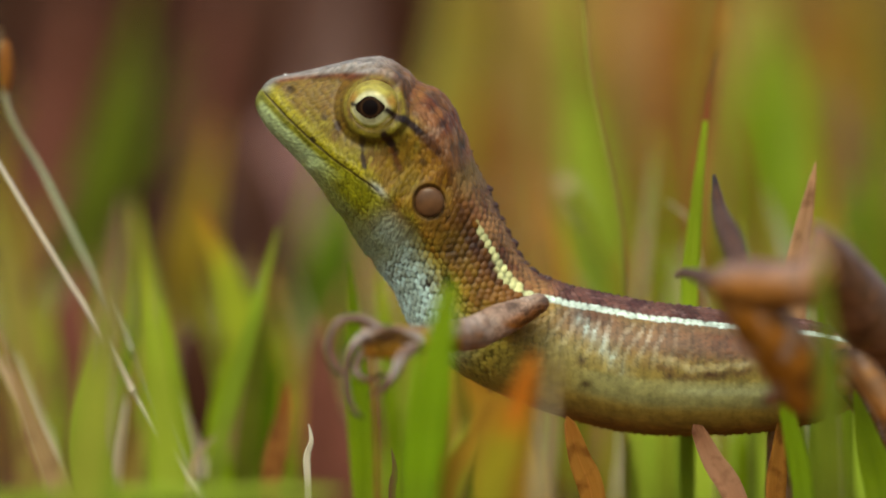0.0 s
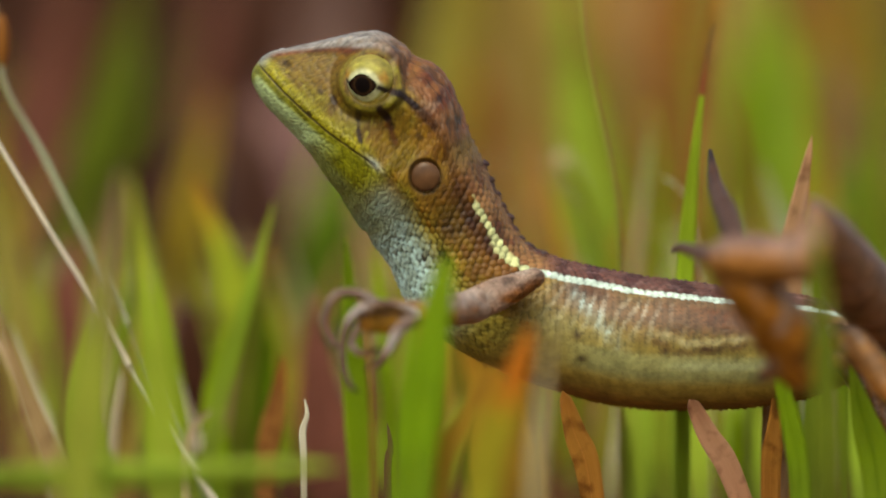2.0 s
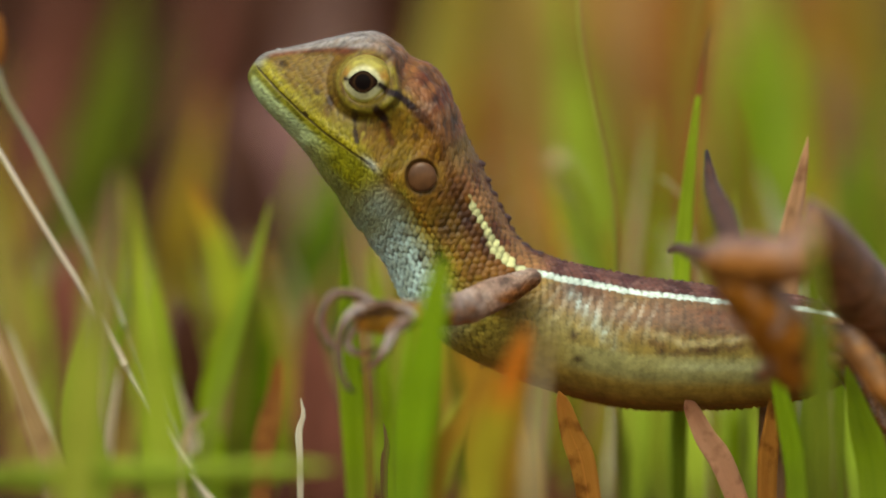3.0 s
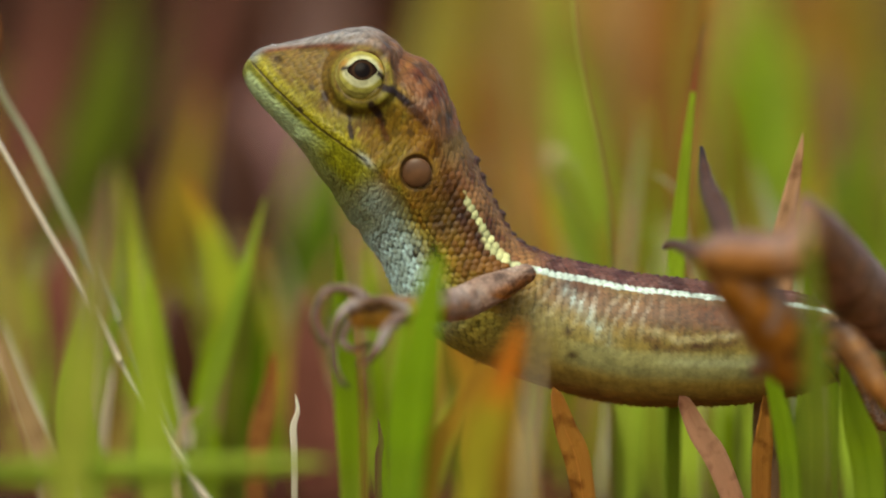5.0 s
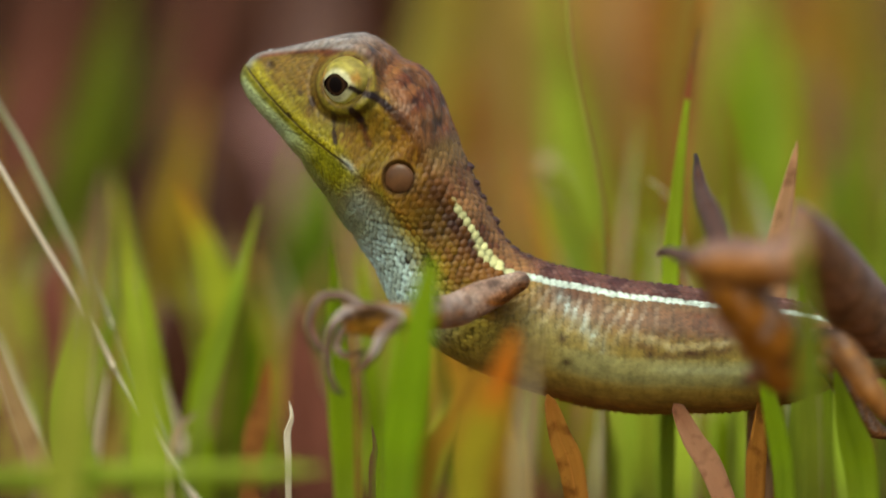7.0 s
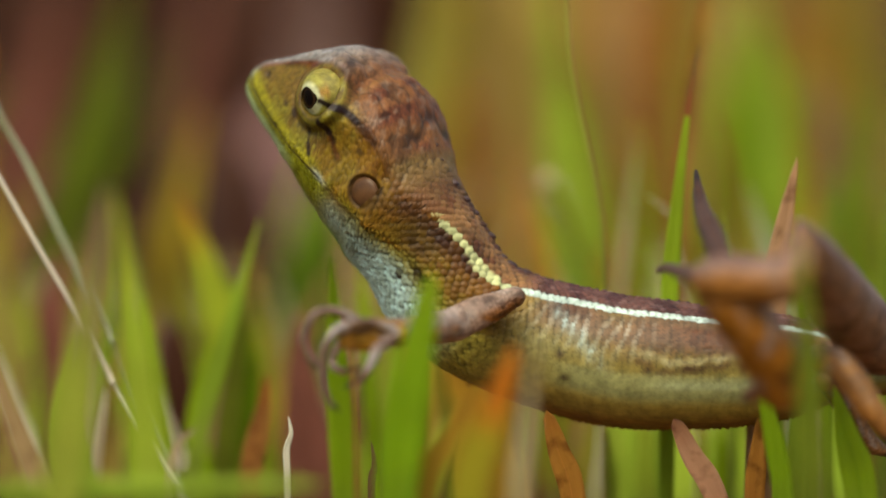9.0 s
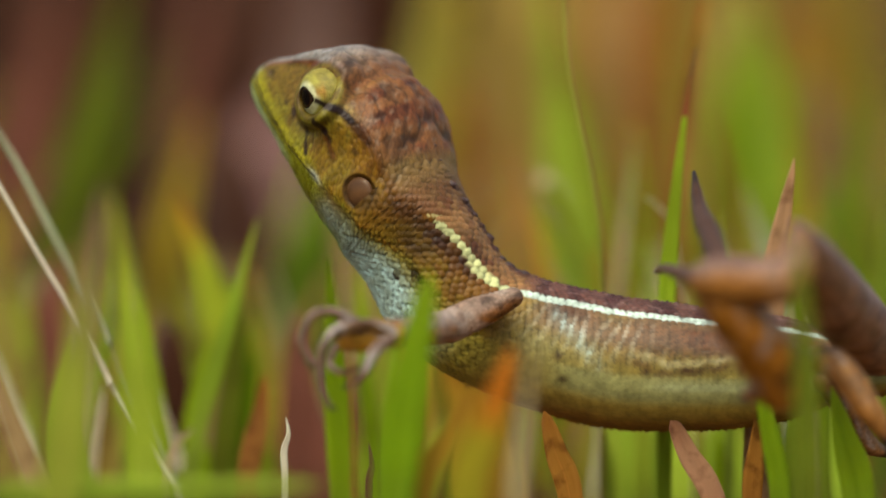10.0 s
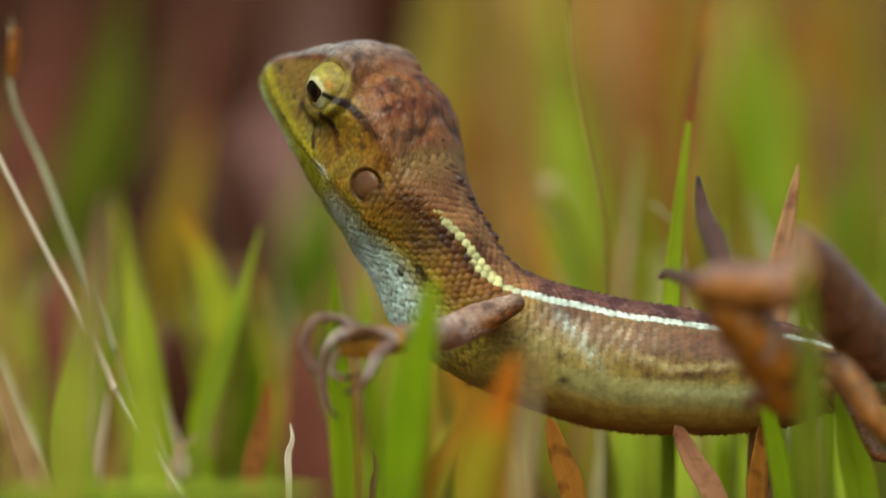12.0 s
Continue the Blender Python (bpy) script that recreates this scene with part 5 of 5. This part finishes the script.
grass("amber blade by the hip", AMBER, 1.94, (39.73, 6, 0), (39.47, 6, 10.89), (39.18, 6, 14.93), (38.89, 6, 19.83))
grass("mauve dry blade far behind the head", MAUVE, 17.86, (-26.72, 390, 0), (-24.92, 390, 5.68), (-23.66, 390, 41.45), (-21.81, 390, 75.84), turn=0.3, blunt=0.4)
grass("narrow fresh blade between dead blades", GREEN, 1.75, (36.08, 24, 0), (36.03, 24, 8.49), (35.74, 24, 12.7), (35.18, 24, 17.31))
grass("pale lime blade below the belly", YELLOWLIME, 2.74, (24.56, 34, 0), (24.4, 34, 5.91), (23.97, 34, 10.07), (23.39, 34, 18.38))
grass("bright lime blade beside the tail", YELLOWLIME, 2.72, (51.72, 30, 0), (50.98, 30, 7.69), (50.39, 30, 13.33), (49.93, 30, 20.19))
# litter and thin growth between the nearer blades
grass("pale grey-green blade curving behind the tail", SAGE, 1.91, (47.37, 70, 0), (46.96, 70, 23.34), (45.58, 70, 32.22), (44.22, 70, 36.66), (41.83, 70, 43.3))
grass("short pale dry wisp behind the back", CHALK, 0.28, (33.25, 30, 0), (32.58, 30, 24.3), (30.34, 30, 39.33), (28.83, 30, 42.2), (26.92, 30, 43.69), shape="stem")
grass("reddish dead blade low among the grass", MAROON, 6.18, (-51.44, 95, 0), (-51.47, 95, 8.57), (-51.56, 95, 17.91), (-50.58, 95, 25.68), (-48.99, 95, 32.66))
grass("dull plum dead blade between the green ones", MAUVE, 4.56, (-33.27, 85, 0), (-33.42, 85, 6.66), (-33.92, 85, 14.31), (-34.88, 85, 20.42), (-35.08, 85, 25))
grass("dark plum dead blade between the green ones", BARKLEAF, 5.54, (-32, 70, 0), (-31.99, 70, 2.52), (-31.96, 70, 8.48), (-32.08, 70, 14.43), (-32.43, 70, 19.63), (-32.93, 70, 24.08), blunt=0.35)
grass("bleached flake of dead leaf low in the sward", CHALK, 1.25, (-40.85, 40, 0), (-40.74, 40, 6.5), (-40.36, 40, 12.12), (-39.71, 40, 15.97), (-39.13, 40, 19.12), turn=0.4)
grass("pale olive blade at the edge of the sward", KHAKI, 4.57, (-53.14, 70, 0), (-53.42, 70, 6.99), (-54.36, 70, 20.37), (-56.35, 70, 30.74), (-59.2, 70, 43.3))
grass("brown dead blade leaning low", TAN, 2.46, (-26.73, 60, 0), (-26.79, 60, 3.85), (-26.99, 60, 9.69), (-26.39, 60, 14.8), (-25.5, 60, 19.9))
grass("fresh green blade leaning beside the yellow pair", GREEN, 2.83, (-22.44, 48, 0), (-22.26, 48, 6.87), (-21.67, 48, 15.42), (-22.55, 48, 25.37), (-24.3, 48, 32.11))
grass("maroon streaked blade far behind the head", MAROON, 8.47, (-77.84, 300, 0), (-77.01, 300, 21.26), (-74.24, 300, 38.29), (-70.95, 300, 53.15), (-67.14, 300, 69.02))
grass("russet dead blade far behind the snout", MAROON, 6.61, (-51.08, 330, 0), (-50.23, 330, 19.25), (-47.38, 330, 39.18), (-44.55, 330, 54.62), (-42.29, 330, 70.03))
grass("dark brown blade high behind the hip", UMBER, 6.89, (66.32, 160, 0), (65.91, 160, 18.48), (64.5, 160, 32.36), (61.65, 160, 45.35), (59.16, 160, 56.56))
grass("thin amber blade behind the hip", AMBER, 2.89, (59.26, 150, 0), (58.85, 150, 21.06), (57.49, 150, 33.01), (56.57, 150, 43.22), (55.68, 150, 50.02))
grass("thin olive blade behind the hind foot", OLIVE, 1.59, (41.88, 60, 0), (41.69, 60, 27.17), (41.06, 60, 36.6), (39.78, 60, 46.01), (38.08, 60, 53.95))
grass("thin lime blade beside the toe", LIME, 1.07, (36.69, 22, 0), (36.6, 22, 25.09), (36.29, 22, 33.16), (35.72, 22, 38.53), (35.3, 22, 42.55))
grass("curled brown dead tip beside the tail", UMBER, 0.87, (48.85, -14, 0), (48.65, -14, 14.3), (47.99, -14, 18.66), (47.36, -14, 20.66), (46.48, -14, 22.28))
grass("broad russet dead blade behind the back", RUST, 8.58, (34.36, 190, 0), (34.61, 190, 19.52), (35.45, 190, 36.8), (36.3, 190, 52.21), (36.68, 190, 69.37), blunt=0.3)
grass("broad fawn dead blade behind the red-tipped one", FAWN, 9.60, (48.56, 230, 0), (48.82, 230, 20.14), (49.7, 230, 37.53), (50.58, 230, 52.93), (51.94, 230, 69.24), blunt=0.3)
grass("sienna blade behind the crown", SIENNA, 6.35, (12.73, 300, 0), (12.88, 300, 10.59), (13.39, 300, 29.78), (12.31, 300, 49.97), (11.22, 300, 70.08), blunt=0.3)
grass("olive blade behind the crown", OLIVE, 6.92, (6.85, 250, 0), (6.55, 250, 24.61), (5.55, 250, 42.48), (4.55, 250, 56.34), (3.76, 250, 70.17), blunt=0.3)
grass("russet blade behind the nape", SIENNA, 2.90, (16.51, 120, 0), (16.26, 120, 25.2), (15.43, 120, 33.31), (14.37, 120, 40.59), (12.99, 120, 47.86))
grass("thin straw blade behind the back", STRAW, 1.03, (25.33, 70, 0), (25.54, 70, 26.3), (26.24, 70, 35.18), (27.1, 70, 43.3), (27.66, 70, 49.93))
grass("thin amber blade behind the back", AMBER, 1.38, (17.55, 90, 0), (17.32, 90, 24.56), (16.54, 90, 31.48), (15.38, 90, 36.85), (14.07, 90, 41.07))
grass("thin green blade behind the back", GREEN, 1.87, (30.98, 100, 0), (30.92, 100, 23.69), (30.72, 100, 33.87), (30.06, 100, 42.45), (29.1, 100, 50.63))
grass("sunlit yellow-green blade below the belly", YELLOWLIME, 3.32, (24.94, 58, 0), (24.89, 58, 2.66), (24.72, 58, 7.75), (24.42, 58, 11.39), (24.12, 58, 15.02))
grass("sunlit lime blade below the belly", LIME, 3.80, (29.42, 64, 0), (29.35, 64, 1.84), (29.11, 64, 7), (28.66, 64, 10.68), (28.06, 64, 15.09))
grass("sunlit pale green blade below the hip", YELLOWLIME, 2.45, (37.27, 56, 0), (37.18, 56, 2.93), (36.87, 56, 8.01), (36.42, 56, 11.63), (36.11, 56, 15.97))
grass("sunlit lime blade below the hip", YELLOWLIME, 2.14, (40.65, 52, 0), (40.6, 52, 3.47), (40.43, 52, 8.51), (40.13, 52, 12.1), (39.67, 52, 16.41))
grass("tan dead blade below the belly", TAN, 2.90, (21.2, 60, 0), (21.13, 60, 2.39), (20.9, 60, 7.5), (20.6, 60, 10.42), (20.16, 60, 14.07))


def build_meadow():
    """The rest of the sward, far too many blades to count."""
    rng = np.random.default_rng(5)
    v, f, uv = [], [], []
    mats = [OLIVE, DEEP, LIME, TAN, RUST, GREEN]
    idx = []
    tries = 0
    while len(idx) < 3200 and tries < 20000:
        tries += 1
        x, y = rng.uniform(-900, 900), rng.uniform(-1500, 1500)
        if -560 < y < 150 and abs(x) < 130 + max(0, y) * 0.2:
            continue
        if y >= 150 and abs(x) < (y + 450) * 0.125 and rng.random() < 0.3:
            continue
        hgt = rng.uniform(25, 70)
        lean = rng.normal(0, 0.25, 2) * hgt
        wd = rng.uniform(2.0, 4.5)
        tn = rng.uniform(0, 3.14)
        u = np.array([math.cos(tn), math.sin(tn), 0]) * wd * 0.5
        base = len(v)
        for k, (s, wf) in enumerate(((0, 0.8), (0.35, 1.0), (0.7, 0.7), (1.0, 0.03))):
            c = np.array([x + lean[0] * s * s, y + lean[1] * s * s, -6 + (hgt + 6) * (s - 0.15 * s * s)])
            v += [c - u * wf, c + np.array([-u[1], u[0], 0]) * 0.4 * wf, c + u * wf]
            uv += [(0, s), (0.5, s), (1, s)]
        for k in range(3):
            a = base + 3 * k
            f += [(a, a + 1, a + 4, a + 3), (a + 1, a + 2, a + 5, a + 4)]
        idx.append(int(rng.choice(6, p=[0.3, 0.2, 0.14, 0.14, 0.08, 0.14])))
    me = mesh("meadow", v, f, uvs=uv)
    ob = part("meadow", me, mats, None)
    me.polygons.foreach_set("material_index", np.repeat(idx, 6).astype(np.int32))
    tagged(ob, "mixed green and dry grass of the surrounding sward", "grass", kind="stuff")


build_meadow()


def build_far_sward():
    """Coarser grass farther out, thinning with distance."""
    rng = np.random.default_rng(11)
    v, f, uv, idx = [], [], [], []
    for _ in range(9000):
        r = 1300 + 4200 * rng.random() ** 1.3
        b = rng.uniform(0, 2 * math.pi)
        x, y = r * math.cos(b), r * math.sin(b)
        if y > 0 and abs(x) < (y + 450) * 0.13:
            continue
        z0 = max(0.0, r - 3000) * 0.02 - 6
        hgt, wd, tn = rng.uniform(40, 110), rng.uniform(5, 11), rng.uniform(0, 3.14)
        lean = rng.normal(0, 0.35, 2) * hgt
        u = np.array([math.cos(tn), math.sin(tn), 0]) * wd * 0.5
        base = len(v)
        for s, wf in ((0, 0.8), (0.4, 1.0), (0.75, 0.6), (1.0, 0.04)):
            c = np.array([x + lean[0] * s * s, y + lean[1] * s * s, z0 + hgt * (s - 0.15 * s * s)])
            v += [c - u * wf, c + u * wf]
            uv += [(0, s), (1, s)]
        f += [(base + 2 * k, base + 2 * k + 1, base + 2 * k + 3, base + 2 * k + 2) for k in range(3)]
        idx.append(int(rng.choice(5, p=[0.34, 0.2, 0.2, 0.12, 0.14])))
    me = mesh("far_sward", v, f, uvs=uv)
    ob = part("far_sward", me, [OLIVE, DEEP, LIME, TAN, GREEN], None)
    me.polygons.foreach_set("material_index", np.repeat(idx, 3).astype(np.int32))
    tagged(ob, "coarser mixed green and dry grass farther out", "grass", kind="stuff")


build_far_sward()


def build_soft_sward():
    """Thin blades of every tint just behind the lizard's clearing."""
    rng = np.random.default_rng(23)
    mats = [LIME, GREEN, OLIVE, STRAW, AMBER, SIENNA, FAWN, DEEP]
    v, f, uv, idx = [], [], [], []
    for _ in range(640):
        y = rng.uniform(75, 400)
        x = rng.uniform(-1, 1) * (y + 450) * 0.118
        if x < -4 and rng.random() < 0.55:
            continue
        sight = 71.4 - (y + 449) * (0.062 if x < -4 else 0.04)
        hgt = max(8.0, sight * rng.uniform(0.3, 1.0))
        wd = rng.uniform(0.8, 3.6) * (1 + y / 700)
        tn = rng.uniform(-0.6, 0.6)
        lean = rng.normal(0, 0.22, 2) * hgt
        u = np.array([math.cos(tn), math.sin(tn), 0]) * wd * 0.5
        base = len(v)
        for s, wf in ((0, 0.85), (0.3, 1.0), (0.6, 0.9), (0.85, 0.5), (1.0, 0.03)):
            c = np.array([x + lean[0] * s * s, y + lean[1] * s * s, -5 + (hgt + 5) * (s - 0.1 * s * s)])
            v += [c - u * wf, c + np.array([u[1], -u[0], 0]) * 0.35 * wf, c + u * wf]
            uv += [(0, s), (0.5, s), (1, s)]
        for k in range(4):
            a = base + 3 * k
            f += [(a, a + 1, a + 4, a + 3), (a + 1, a + 2, a + 5, a + 4)]
        idx.append(int(rng.choice(8, p=[0.2, 0.13, 0.13, 0.13, 0.08, 0.14, 0.11, 0.08])))
    me = mesh("soft_sward", v, f, uvs=uv)
    ob = part("soft_sward", me, mats, None)
    me.polygons.foreach_set("material_index", np.repeat(idx, 8).astype(np.int32))
    tagged(ob, "thin mixed grass behind the lizard", "grass", kind="stuff")


build_soft_sward()


# ---- what moves ----
def motions():
    # body shifts: seconds, along, up (mm), pitch (degrees)
    shift = [(0, 0, 0, 0), (7.0, 0, 0, 0), (9.0, -0.19, 0.1, 0), (10.0, -0.1, 0, 0), (11.0, -0.15, 0, 0), (11.5, -0.08, 0, 0), (12.0, -0.42, 0.5, 1.4)]
    base = {t: pose((LIZ.x + a) * MM, 0, (LIZ.z + b) * MM, 0, r, 0) for t, a, b, r in shift}
    walk(lizard, list(base.items()))
    # the limbs keep their grip on the grass: seconds, along, up (mm)
    rest = pose(LIZ.x * MM, 0, LIZ.z * MM)
    grips = {"arm": [(0, 0, 0), (7.0, 0, 0.05), (9.0, -0.45, 0.1), (10.0, -0.42, 0.1), (11.0, -0.35, 0.1), (11.5, -0.32, 0.1), (12.0, -0.7, 0.0)],
             "hind": [(0, 0, 0), (7.0, 0, 0), (9.0, 0.05, 0), (10.0, 0.1, 0), (11.0, 0.12, 0), (11.5, 0.15, 0), (12.0, 0.1, 0)]}
    for key, rows in grips.items():
        walk(GRIPPERS[key], [(t, base[t].inverted() @ Matrix.Translation((a * MM, 0, b * MM)) @ rest) for t, a, b in rows])
    # head: seconds, yaw, pitch, along, up (mm)
    turns = [(0, 0, 0, 0, 0), (6.8, 0, 0, 0, 0), (7.0, -9, 0, 0, 0.1), (7.2, -14, 0, -0.25, 0.1), (8.7, -13, 0, -1.35, 0.1),
             (9.0, -26.5, 1.5, -1.5, 0.1), (9.2, -29, 2, -1.6, 0.2), (9.5, -30.5, 2, -1.55, 0.25), (11.0, -30.5, 2, -1.4, 0.4), (11.5, -30.5, 2, -1.15, 0.6), (12.0, -31, 0.6, -1.2, 0.55)]
    head, hp = PIECES["head"]
    walk(head, [(t, Matrix.Translation((hp - LIZ + Vector((a, 0, b))) * MM) @ pose(0, 0, 0, 0, r, y)) for t, y, r, a, b in turns])
    for k in range(NECK):
        ob, o = PIECES[k]
        w = float(np.interp(NECK_MIDS[k] / U, [385, 400, 415, 430, 450, 480, 520, 560, 650], [0.95, 0.8, 0.63, 0.47, 0.33, 0.2, 0.11, 0.05, 0.0]))
        walk(ob, [(t, Matrix.Translation((o - LIZ + Vector((a * w, 0, b * w))) * MM) @ pose(0, 0, 0, 0, r * w, y * w)) for t, y, r, a, b in turns])
    # eyes: seconds, turn forward, turn up (degrees)
    looks = [(0, -11, 0), (1.0, -12, -3), (1.5, -21, -8), (2.1, -22, -9), (2.5, -11, 0), (3.2, -10, 1), (4.8, 2, 22), (6.7, 2, 21), (7.0, -26, -4), (7.2, -31, -5),
             (8.8, -29, -6), (9.1, -28, -9), (12.0, -28, -9)]
    for lid, eyeball, o, side in EYES:
        rows = [(t, Matrix.Translation(o * MM) @ pose(0, 0, 0, u * side, 0, y * (1 if side < 0 else -1))) for t, y, u in looks]
        walk(lid, rows)
        walk(eyeball, rows)
    # stems in the breeze: seconds, lean of each (degrees)
    airs = [(0, 0, 0), (3, 0, 0), (5.5, 1.6, 0), (6.5, 1.0, 0), (7.2, 0.8, 0), (9.0, 1.2, 0.8), (9.5, 2.2, 0.9), (10.0, 0.8, -1), (10.5, -0.7, -2.8), (11.0, 0.5, -2), (11.5, 2.4, 1.6), (12.0, 3.6, 4.8)]
    for n, (ob, up, k) in enumerate((STEM_A, STEM_B)):
        walk(up, [(row[0], Matrix.Translation(k) @ pose(0, 0, 0, 0, row[1 + n], 0)) for row in airs])


motions()
